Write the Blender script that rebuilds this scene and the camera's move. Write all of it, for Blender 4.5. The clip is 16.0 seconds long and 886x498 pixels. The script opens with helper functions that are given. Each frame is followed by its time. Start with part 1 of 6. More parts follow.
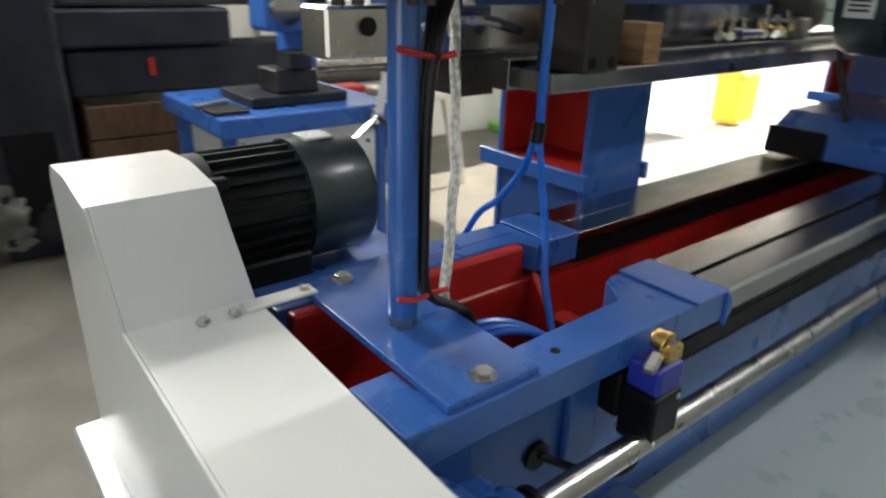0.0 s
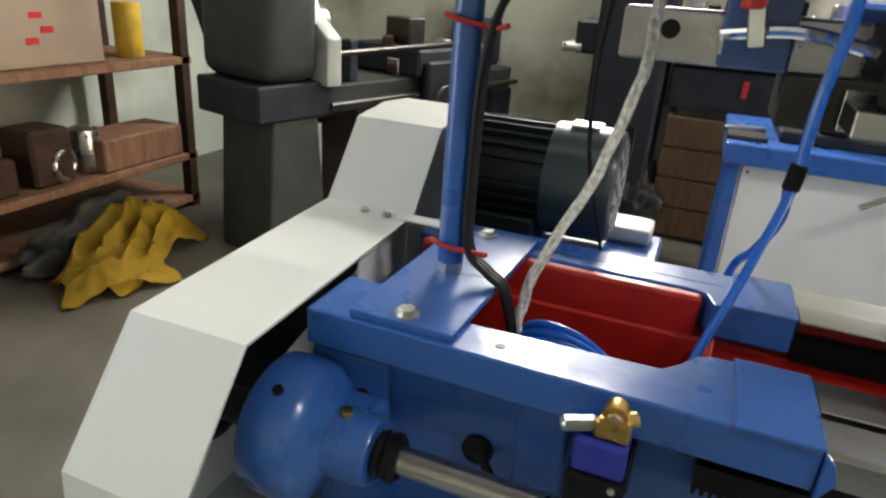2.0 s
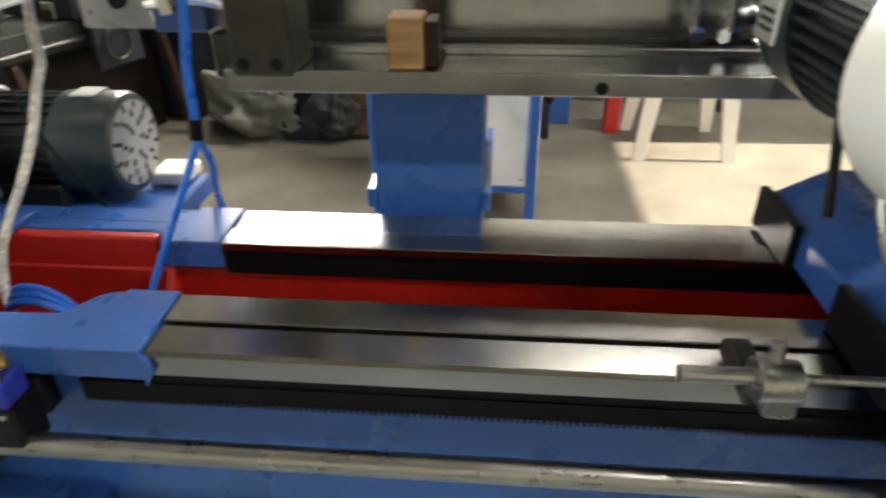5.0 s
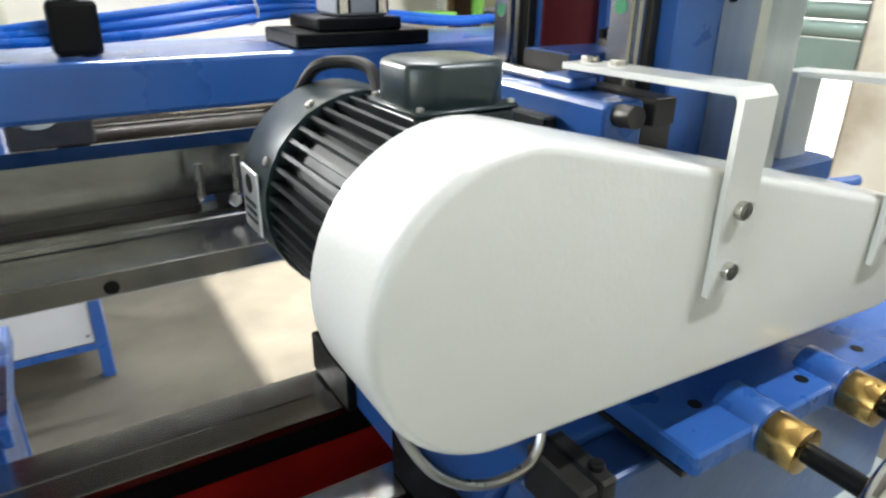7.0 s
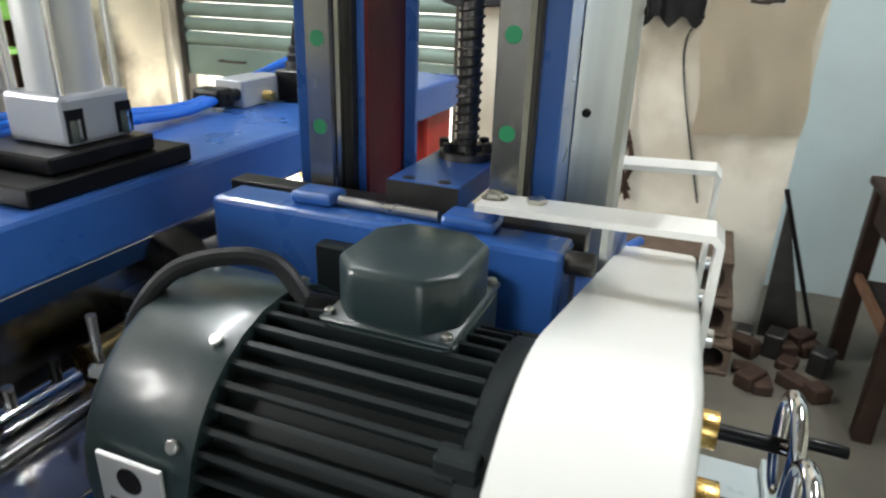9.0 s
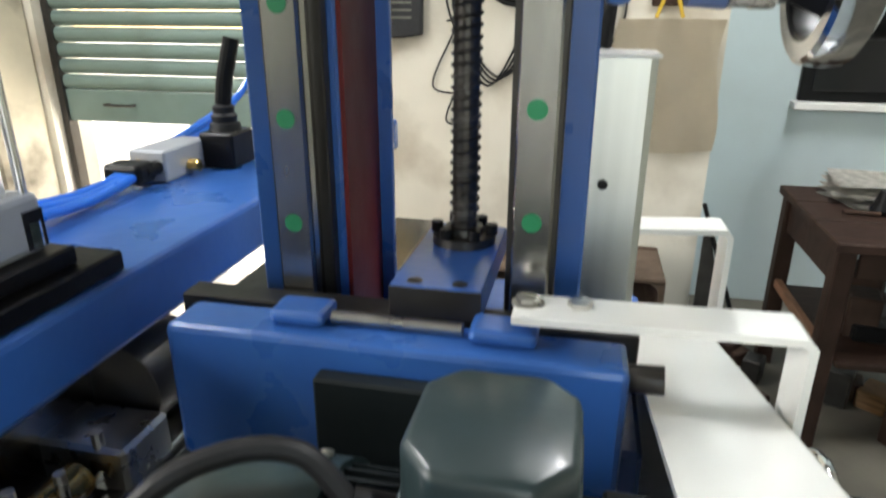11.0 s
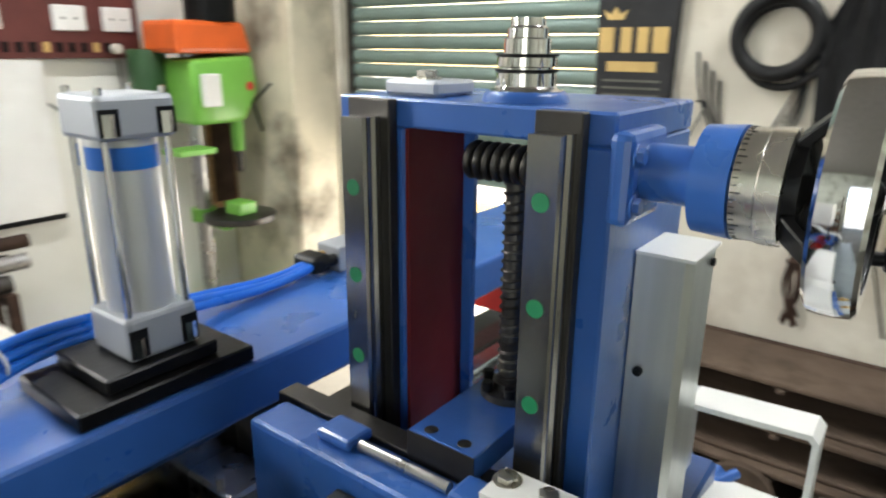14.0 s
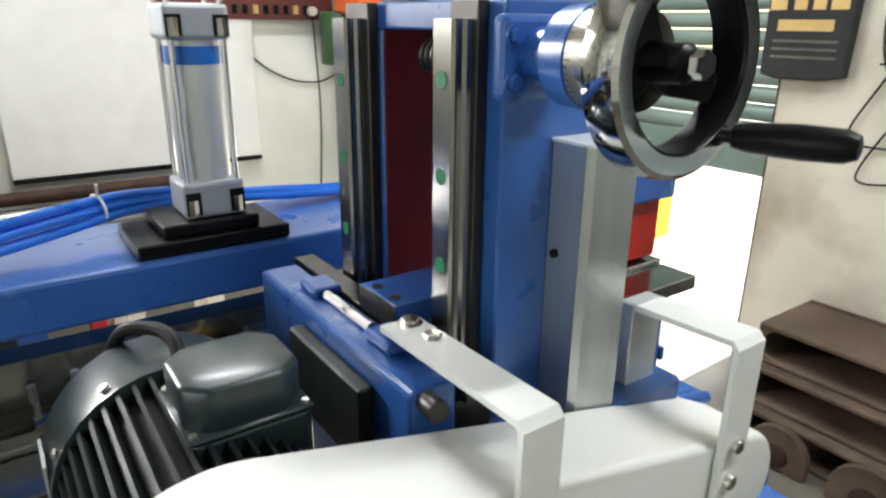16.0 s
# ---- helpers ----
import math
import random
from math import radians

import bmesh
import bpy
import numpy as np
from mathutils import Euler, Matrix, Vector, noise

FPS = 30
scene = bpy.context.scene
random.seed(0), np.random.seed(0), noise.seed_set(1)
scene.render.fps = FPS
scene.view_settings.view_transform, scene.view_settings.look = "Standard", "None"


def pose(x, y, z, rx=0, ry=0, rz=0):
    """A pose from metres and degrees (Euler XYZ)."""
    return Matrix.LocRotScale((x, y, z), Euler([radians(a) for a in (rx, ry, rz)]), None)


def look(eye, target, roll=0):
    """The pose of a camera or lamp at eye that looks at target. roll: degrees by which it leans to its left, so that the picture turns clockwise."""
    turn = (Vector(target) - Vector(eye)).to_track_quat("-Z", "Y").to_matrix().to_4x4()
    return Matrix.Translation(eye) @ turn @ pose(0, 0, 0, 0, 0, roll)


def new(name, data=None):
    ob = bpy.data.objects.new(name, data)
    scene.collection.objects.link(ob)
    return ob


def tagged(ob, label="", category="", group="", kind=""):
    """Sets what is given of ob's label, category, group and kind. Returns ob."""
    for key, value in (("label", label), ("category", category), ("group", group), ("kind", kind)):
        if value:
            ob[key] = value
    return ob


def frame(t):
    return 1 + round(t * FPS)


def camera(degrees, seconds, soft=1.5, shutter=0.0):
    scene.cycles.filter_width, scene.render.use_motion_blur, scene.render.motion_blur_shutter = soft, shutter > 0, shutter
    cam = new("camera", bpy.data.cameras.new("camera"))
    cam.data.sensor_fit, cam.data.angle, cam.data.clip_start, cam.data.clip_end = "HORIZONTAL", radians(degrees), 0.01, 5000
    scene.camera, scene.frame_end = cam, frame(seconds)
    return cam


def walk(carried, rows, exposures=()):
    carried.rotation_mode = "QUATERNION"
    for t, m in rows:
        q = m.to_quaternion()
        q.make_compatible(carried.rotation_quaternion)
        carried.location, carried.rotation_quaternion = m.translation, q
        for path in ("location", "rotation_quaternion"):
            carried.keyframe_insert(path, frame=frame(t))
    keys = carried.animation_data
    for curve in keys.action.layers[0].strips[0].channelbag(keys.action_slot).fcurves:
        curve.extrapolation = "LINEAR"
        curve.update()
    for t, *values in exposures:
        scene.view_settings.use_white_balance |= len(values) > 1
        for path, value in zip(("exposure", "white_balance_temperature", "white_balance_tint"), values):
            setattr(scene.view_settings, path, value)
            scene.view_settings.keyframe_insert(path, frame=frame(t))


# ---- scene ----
cam = camera(68.3, 16.0, soft=2.2, shutter=0.5)
PATH = [
    (0, (-1.038, 0.166, 0.902), (0.12, 1.604, 0.133), 1.6),
    (0.5, (-0.905, 0.071, 0.875), (-0.121, 1.778, 0.189), 3.0),
    (1, (-0.772, 0.037, 0.887), (-0.431, 1.868, 0.158), 2.0),
    (1.5, (-0.606, -0.004, 0.894), (-0.876, 1.848, 0.189), 4.8),
    (2, (-0.501, 0.021, 0.876), (-1.153, 1.753, 0.118), 4.2),
    (2.5, (-0.417, 0.037, 0.877), (-1.076, 1.716, 0.013), 0.1),
    (3, (-0.3, -0.022, 0.89), (-1.013, 1.626, 0.009), -0.5),
    (3.2, (-0.255, -0.051, 0.893), (-0.988, 1.59, 0.016), -0.2),
    (5.4, (0.028, 0.004, 1.015), (0.085, 1.720, -0.012), 0.0),
    (5.6, (0.055, 0.002, 1.017), (0.213, 1.735, 0.031), 0.4),
    (5.8, (0.076, 0.015, 1.010), (0.325, 1.748, 0.043), 1.1),
    (6.1, (0.121, 0.027, 1.014), (0.470, 1.785, 0.127), 1.1),
    (6.3, (0.142, 0.033, 1.023), (0.579, 1.789, 0.171), 1.1),
    (6.5, (0.142, 0.033, 1.046), (0.704, 1.772, 0.232), 1.2),
    (7, (0.077, 0.075, 1.083), (1.042, 1.637, 0.289), 0.7),
    (7.5, (0.051, 0.137, 1.105), (1.191, 1.596, 0.349), 1.9),
    (8, (0.027, 0.229, 1.14), (1.47, 1.404, 0.406), 2.0),
    (8.5, (0.006, 0.307, 1.168), (1.635, 1.202, 0.43), 2.1),
    (8.7, (0.007, 0.338, 1.169), (1.684, 1.126, 0.418), 2.2),
    (10.8, (0.099, 0.501, 1.178), (1.922, 0.894, 0.455), 0.4),
    (11, (0.098, 0.499, 1.197), (1.931, 0.891, 0.5), 0.2),
    (11.5, (0.1, 0.491, 1.238), (1.947, 0.903, 0.591), 0.7),
    (12, (0.107, 0.481, 1.267), (1.965, 0.865, 0.636), 0.9),
    (12.5, (0.11, 0.487, 1.285), (1.983, 0.88, 0.705), 0.9),
    (13, (0.106, 0.474, 1.299), (1.956, 0.966, 0.72), 0.6),
    (13.5, (0.109, 0.414, 1.304), (1.888, 1.103, 0.701), 0.1),
    (14, (0.147, 0.316, 1.315), (1.675, 1.464, 0.727), 0.5),
    (14.5, (0.186, 0.211, 1.302), (1.455, 1.632, 0.691), 1.1),
    (15, (0.176, 0.165, 1.286), (1.323, 1.681, 0.664), 1.1),
    (15.5, (0.205, 0.112, 1.276), (1.376, 1.61, 0.654), 1.7),
    (16, (0.233, 0.084, 1.256), (1.323, 1.627, 0.6), 0.6),
]
EXPOSURES = [(0.0, 2.85, 6500, 10), (1.0, 2.93, 6650, 10), (1.5, 3.0, 6850, 10), (2.0, 3.1, 6750, 10), (3.2, 3.38, 6750, 10), (5.4, 3.4, 7200, 10), (6.0, 3.75, 6550, 10), (6.5, 3.8, 6400, 10), (7.0, 3.5, 6300, 10), (8.0, 2.93, 6200, 10), (8.7, 3.03, 6350, 10), (10.8, 3.15, 6500, 10), (12.0, 2.92, 6500, 10), (13.5, 2.85, 6500, 10), (14.5, 3.12, 6450, 10), (16.0, 3.05, 6400, 10)]
walk(cam, [(t, look(e, g, r)) for t, e, g, r in PATH], EXPOSURES)

# ---------- world, sun, exposure ----------
world = bpy.data.worlds.new("world")
scene.world = world
world.use_nodes = True
wn = world.node_tree
bg = wn.nodes["Background"]
sky = wn.nodes.new("ShaderNodeTexSky")
sky.sky_type = "NISHITA"
sky.sun_disc = False
sky.sun_elevation = radians(19)
sky.sun_rotation = radians(80)
wn.links.new(sky.outputs[0], bg.inputs[0])
bg.inputs[1].default_value = 0.06

sun_data = bpy.data.lights.new("sun", "SUN")
sun_data.energy, sun_data.angle, sun_data.color = 5.0, radians(0.5), (1.0, 0.93, 0.82)
sun = new("sun", sun_data)
sun.matrix_world = look((6, 2.1, 2.366), (0, 1.9, 0.3))


def area_lamp(name, eye, target, sx, sy, power, color=(1, 1, 1)):
    d = bpy.data.lights.new(name, "AREA")
    d.shape, d.size, d.size_y, d.energy, d.color = "RECTANGLE", sx, sy, power, color
    ob = new(name, d)
    ob.matrix_world = look(eye, target)
    return ob


# ---------- materials ----------
def mat(name, color, rough=0.5, metal=0.0, coat=0.0, var=0.15, scale=8.0, bump=0.05, bscale=120.0, stain=None, stain_amt=0.4, stain_scale=2.0, rvar=0.12, spec=0.5, per_object=0.0, stretch=None):
    m = bpy.data.materials.new(name)
    m.use_nodes = True
    nt = m.node_tree
    b = nt.nodes["Principled BSDF"]
    b.inputs["Metallic"].default_value = metal
    b.inputs["Coat Weight"].default_value = coat
    b.inputs["Coat Roughness"].default_value = 0.12
    b.inputs["Specular IOR Level"].default_value = spec
    tc = nt.nodes.new("ShaderNodeTexCoord")
    mp = nt.nodes.new("ShaderNodeMapping")
    nt.links.new(tc.outputs["Object"], mp.inputs[0])
    if stretch:
        mp.inputs["Scale"].default_value = stretch

    def noise_tex(s, detail=4.0):
        n = nt.nodes.new("ShaderNodeTexNoise")
        n.inputs["Scale"].default_value = s
        n.inputs["Detail"].default_value = detail
        nt.links.new(mp.outputs[0], n.inputs["Vector"])
        return n

    n1 = noise_tex(scale)
    ramp = nt.nodes.new("ShaderNodeMapRange")
    ramp.inputs["From Min"].default_value, ramp.inputs["From Max"].default_value = 0.3, 0.7
    ramp.inputs["To Min"].default_value, ramp.inputs["To Max"].default_value = 1 - var, 1 + var
    nt.links.new(n1.outputs["Fac"], ramp.inputs["Value"])
    mul = nt.nodes.new("ShaderNodeMix")
    mul.data_type, mul.blend_type = "RGBA", "MULTIPLY"
    mul.inputs["Factor"].default_value = 1.0
    mul.inputs[6].default_value = (*color, 1)
    nt.links.new(ramp.outputs[0], mul.inputs[7])
    out = mul.outputs[2]
    if per_object:
        oi = nt.nodes.new("ShaderNodeObjectInfo")
        mr = nt.nodes.new("ShaderNodeMapRange")
        mr.inputs["To Min"].default_value, mr.inputs["To Max"].default_value = 1 - per_object, 1 + per_object
        nt.links.new(oi.outputs["Random"], mr.inputs["Value"])
        m2 = nt.nodes.new("ShaderNodeMix")
        m2.data_type, m2.blend_type = "RGBA", "MULTIPLY"
        m2.inputs["Factor"].default_value = 1.0
        nt.links.new(out, m2.inputs[6])
        nt.links.new(mr.outputs[0], m2.inputs[7])
        out = m2.outputs[2]
    if stain:
        n2 = noise_tex(stain_scale, 8.0)
        sr = nt.nodes.new("ShaderNodeMapRange")
        sr.inputs["From Min"].default_value, sr.inputs["From Max"].default_value = 0.48, 0.72
        sr.inputs["To Max"].default_value = stain_amt
        nt.links.new(n2.outputs["Fac"], sr.inputs["Value"])
        mx = nt.nodes.new("ShaderNodeMix")
        mx.data_type = "RGBA"
        nt.links.new(sr.outputs[0], mx.inputs["Factor"])
        nt.links.new(out, mx.inputs[6])
        mx.inputs[7].default_value = (*stain, 1)
        out = mx.outputs[2]
    nt.links.new(out, b.inputs["Base Color"])
    n3 = noise_tex(scale * 3.1)
    rr = nt.nodes.new("ShaderNodeMapRange")
    rr.inputs["To Min"].default_value, rr.inputs["To Max"].default_value = max(0.02, rough - rvar), min(1, rough + rvar)
    nt.links.new(n3.outputs["Fac"], rr.inputs["Value"])
    nt.links.new(rr.outputs[0], b.inputs["Roughness"])
    if bump:
        n4 = noise_tex(bscale, 3.0)
        bp = nt.nodes.new("ShaderNodeBump")
        bp.inputs["Strength"].default_value = bump
        bp.inputs["Distance"].default_value = 0.004
        nt.links.new(n4.outputs["Fac"], bp.inputs["Height"])
        nt.links.new(bp.outputs[0], b.inputs["Normal"])
    return m


def glow(name, color, strength):
    m = bpy.data.materials.new(name)
    m.use_nodes = True
    b = m.node_tree.nodes["Principled BSDF"]
    b.inputs["Base Color"].default_value = (*color, 1)
    b.inputs["Emission Color"].default_value = (*color, 1)
    b.inputs["Emission Strength"].default_value = strength
    return m


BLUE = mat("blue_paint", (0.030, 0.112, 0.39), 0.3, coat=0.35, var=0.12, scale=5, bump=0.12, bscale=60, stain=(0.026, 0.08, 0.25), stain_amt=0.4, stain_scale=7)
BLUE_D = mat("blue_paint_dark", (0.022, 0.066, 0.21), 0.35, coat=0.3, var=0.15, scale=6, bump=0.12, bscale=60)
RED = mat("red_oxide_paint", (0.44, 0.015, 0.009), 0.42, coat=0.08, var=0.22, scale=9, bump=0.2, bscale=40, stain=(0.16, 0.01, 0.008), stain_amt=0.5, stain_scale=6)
# Darker red for the column's inner face and the pocket's end wall.
MAROON = mat("dark_maroon", (0.13, 0.006, 0.005), 0.5, var=0.2, scale=9, bump=0.15, bscale=50)
WHITE = mat("white_powder_coat", (0.80, 0.80, 0.77), 0.34, coat=0.5, var=0.03, scale=4, bump=0.06, bscale=260)
WHITE_P = mat("white_panel", (0.74, 0.73, 0.71), 0.45, var=0.05, scale=5, bump=0.04, stain=(0.5, 0.47, 0.42), stain_amt=0.3, stain_scale=4)
GROUND_STEEL = mat("ground_steel", (0.40, 0.385, 0.36), 0.22, metal=1.0, var=0.12, scale=6, bump=0.03, bscale=300, rvar=0.08, stain=(0.3, 0.28, 0.25), stain_amt=0.2, stain_scale=5)
MIRROR_STEEL = mat("scraped_steel", (0.42, 0.42, 0.42), 0.2, metal=1.0, var=0.25, scale=9, bump=0.03, bscale=90, rvar=0.06, stain=(0.2, 0.2, 0.2), stain_amt=0.3, stain_scale=3)
STEEL = mat("steel", (0.42, 0.41, 0.40), 0.3, metal=1.0, var=0.15, scale=12, bump=0.03)
RAIL = mat("rail_steel", (0.40, 0.39, 0.37), 0.24, metal=1.0, var=0.2, scale=14, bump=0.03, bscale=160, rvar=0.1, stain=(0.14, 0.13, 0.11), stain_amt=0.5, stain_scale=8, stretch=(1, 1, 0.25))
DARK_STEEL = mat("dark_steel", (0.06, 0.056, 0.052), 0.4, metal=0.8, var=0.2, scale=14, bump=0.08)
BLACK_OX = mat("black_oxide", (0.006, 0.006, 0.0065), 0.36, var=0.2, scale=14, bump=0.06, spec=0.16)
CHROME = mat("chrome", (0.75, 0.75, 0.76), 0.08, metal=1.0, var=0.03, bump=0.0, rvar=0.04)
ZINC = mat("zinc_bolt", (0.62, 0.60, 0.55), 0.28, metal=1.0, var=0.1, bump=0.03)
BRASS = mat("brass", (0.62, 0.40, 0.13), 0.28, metal=1.0, var=0.12, bump=0.04)
ALU = mat("anodised_aluminium", (0.62, 0.63, 0.63), 0.38, metal=0.6, var=0.04, scale=10, bump=0.02)
ALU_CAST = mat("grey_cast_head", (0.36, 0.38, 0.41), 0.45, metal=0.3, var=0.06, bump=0.05)
MOTOR = mat("motor_green_black", (0.008, 0.012, 0.013), 0.5, coat=0.0, spec=0.28, var=0.15, scale=9, bump=0.08, bscale=90, stain=(0.03, 0.034, 0.034), stain_amt=0.25, stain_scale=8)
MOTOR_GREY = mat("motor_grey_green", (0.017, 0.030, 0.032), 0.36, coat=0.2, var=0.1, scale=9, bump=0.08, bscale=90)
PLASTIC_BLUE = mat("blue_hose", (0.008, 0.13, 0.60), 0.3, coat=0.2, var=0.05, bump=0.0)
RUBBER = mat("black_rubber", (0.008, 0.008, 0.009), 0.5, var=0.15, bump=0.05, spec=0.3)
RED_PLASTIC = mat("red_plastic", (0.45, 0.02, 0.02), 0.4, var=0.08, bump=0.02)
BRUSHED = mat("brushed_sheet", (0.60, 0.62, 0.60), 0.34, metal=0.85, var=0.10, scale=40, bump=0.03, bscale=120, stretch=(1, 1, 0.03))
GREEN_DOT = mat("green_plug", (0.01, 0.19, 0.075), 0.5, var=0.05, bump=0.02)
BRAID = mat("braided_sleeve", (0.82, 0.79, 0.72), 0.5, metal=0.0, var=0.4, scale=160, bump=0.5, bscale=400)
CONCRETE = mat("concrete_floor", (0.125, 0.114, 0.09), 0.62, var=0.3, scale=3, bump=0.15, bscale=70, stain=(0.06, 0.054, 0.045), stain_amt=0.7, stain_scale=1.9)
PLASTER = mat("cream_plaster", (0.68, 0.635, 0.54), 0.85, var=0.08, scale=2.5, bump=0.15, bscale=45, stain=(0.30, 0.24, 0.165), stain_amt=0.75, stain_scale=2.8)
PLASTER_W = mat("white_plaster", (0.72, 0.71, 0.66), 0.85, var=0.06, scale=2.5, bump=0.12, bscale=45, stain=(0.5, 0.46, 0.38), stain_amt=0.45, stain_scale=1.4)
PLASTER_DK = mat("sooty_plaster", (0.60, 0.60, 0.50), 0.85, var=0.14, scale=2.5, bump=0.2, bscale=45, stain=(0.13, 0.10, 0.06), stain_amt=0.85, stain_scale=3.2)
WALL_GREEN = mat("pale_green_plaster", (0.58, 0.63, 0.56), 0.85, var=0.12, scale=3, bump=0.15, bscale=45, stain=(0.17, 0.16, 0.12), stain_amt=0.7, stain_scale=2.2)
PILLAR = mat("stained_pillar_plaster", (0.62, 0.56, 0.43), 0.85, var=0.14, scale=4, bump=0.3, bscale=30, stain=(0.075, 0.055, 0.035), stain_amt=0.9, stain_scale=3.4)
CAST = mat("raw_casting_brown", (0.115, 0.082, 0.06), 0.75, spec=0.2, var=0.35, scale=10, bump=0.3, bscale=50, stain=(0.04, 0.025, 0.018), stain_amt=0.6, stain_scale=5)
RAG = mat("oily_rag", (0.05, 0.047, 0.04), 0.85, var=0.4, scale=14, bump=0.35, bscale=90)
CARD = mat("grey_brown_card", (0.27, 0.20, 0.15), 0.8, var=0.12, scale=5, bump=0.08, bscale=60)
CRATE = mat("dark_crate_wood", (0.085, 0.042, 0.018), 0.7, var=0.35, scale=12, bump=0.2, bscale=80, stretch=(6, 1, 1))
PALE_BLUE = mat("pale_blue_wall", (0.55, 0.64, 0.66), 0.85, var=0.06, scale=2, bump=0.1, bscale=45, stain=(0.38, 0.43, 0.42), stain_amt=0.45, stain_scale=2)
SHUTTER = mat("shutter_grey_green", (0.20, 0.275, 0.25), 0.45, metal=0.25, var=0.1, scale=4, bump=0.06, per_object=0.06, stain=(0.12, 0.14, 0.12), stain_amt=0.4, stain_scale=3)
WOOD = mat("rough_wood", (0.30, 0.17, 0.075), 0.7, var=0.35, scale=12, bump=0.2, bscale=80, stretch=(1, 1, 6))
WOOD_DK = mat("dark_wood", (0.032, 0.017, 0.012), 0.6, spec=0.2, var=0.35, scale=10, bump=0.15, bscale=70, stretch=(5, 1, 1))
PLANK = mat("plank_brown", (0.23, 0.115, 0.065), 0.7, var=0.3, scale=10, bump=0.15, bscale=70, stretch=(1, 6, 1))
RUST = mat("rusty_brown", (0.055, 0.032, 0.023), 0.65, spec=0.25, metal=0.3, var=0.35, scale=14, bump=0.25, bscale=60)
OILY = mat("oily_black_iron", (0.014, 0.009, 0.008), 0.6, spec=0.2, var=0.35, scale=14, bump=0.25, bscale=60)
OLD_GREY = mat("old_machine_grey", (0.034, 0.039, 0.037), 0.6, spec=0.2, var=0.25, scale=8, bump=0.12, stain=(0.03, 0.03, 0.03), stain_amt=0.6, stain_scale=5)
OLD_PALE = mat("old_machine_pale", (0.36, 0.39, 0.365), 0.45, var=0.15, scale=8, bump=0.1, stain=(0.15, 0.14, 0.12), stain_amt=0.5, stain_scale=6)
OLD_NAVY = mat("old_machine_navy", (0.017, 0.020, 0.028), 0.6, spec=0.2, var=0.3, scale=8, bump=0.15, stain=(0.045, 0.043, 0.04), stain_amt=0.4, stain_scale=6)
GREEN_P = mat("green_paint", (0.16, 0.42, 0.06), 0.4, coat=0.2, var=0.12, scale=8, bump=0.06)
ORANGE = mat("orange_paint", (0.7, 0.12, 0.02), 0.4, var=0.1)
YELLOW = mat("yellow_cloth", (0.55, 0.36, 0.03), 0.75, var=0.2, scale=14, bump=0.3, bscale=60)
SACK = mat("woven_sack", (0.12, 0.12, 0.10), 0.8, var=0.25, scale=16, bump=0.35, bscale=90)
CREAM_CLOTH = mat("cream_cloth", (0.56, 0.49, 0.37), 0.9, var=0.08, scale=5, bump=0.2, bscale=30)
BLACK_CLOTH = mat("black_cloth", (0.018, 0.018, 0.02), 0.75, var=0.25, scale=14, bump=0.25, bscale=40)
GOLD = mat("gold_print", (0.55, 0.38, 0.14), 0.45, metal=0.3, var=0.15, bump=0.02)
PAPER = mat("newspaper", (0.55, 0.53, 0.48), 0.85, var=0.25, scale=40, bump=0.05)
WHITE_PLASTIC = mat("white_plastic", (0.66, 0.62, 0.55), 0.45, var=0.06, bump=0.02)
BOARD = mat("board_maroon", (0.10, 0.022, 0.018), 0.5, var=0.2, bump=0.05)
GLASS_DK = mat("dark_glass", (0.008, 0.008, 0.01), 0.08, var=0.05, bump=0.0)
TRAY = mat("grey_sheet_paint", (0.40, 0.45, 0.46), 0.3, coat=0.4, var=0.08, scale=4, bump=0.05, bscale=120)
CEIL = mat("ceiling_paint", (0.24, 0.23, 0.21), 0.9, var=0.08, bump=0.05)
EARTH = mat("sunlit_ground", (0.62, 0.56, 0.47), 0.9, var=0.12, scale=2, bump=0.1)
TUBE = glow("tube_glow", (1.0, 0.97, 0.92), 9.0)

# ---------- modelling kit ----------
ORIGIN = {}


def thing(name, at, label, category, group="", kind=""):
    ob = new(name)
    ob.empty_display_size = 0.05
    ob.location = at
    ORIGIN[ob.name] = Vector(at)
    return tagged(ob, label, category, group, kind)


def part(name, bm, material, parent=None, label="", smooth=None, loc=None):
    """One mesh object from a bmesh in place coordinates, under a thing or a part."""
    me = bpy.data.meshes.new(name)
    bmesh.ops.recalc_face_normals(bm, faces=bm.faces)
    o = Vector((0, 0, 0))
    if parent is not None:
        o = ORIGIN[parent.name]
    elif loc is not None:
        o = Vector(loc)
    bm.transform(Matrix.Translation(-o))
    bm.to_mesh(me)
    bm.free()
    me.materials.append(material)
    if smooth is not None:
        me.shade_smooth()
        me.set_sharp_from_angle(angle=radians(smooth))
    ob = new(name, me)
    if parent is not None:
        ob.parent = parent
    elif loc is not None:
        ob.location = loc
    ORIGIN[ob.name] = o
    if label:
        tagged(ob, label)
    return ob


def solid(name, bm, material, label, category, kind="", group="", smooth=None, loc=None):
    ob = part(name, bm, material, None, "", smooth, loc)
    return tagged(ob, label, category, group, kind)


def add(bm, other):
    me = bpy.data.meshes.new("t")
    other.to_mesh(me)
    other.free()
    bm.from_mesh(me)
    bpy.data.meshes.remove(me)
    return bm


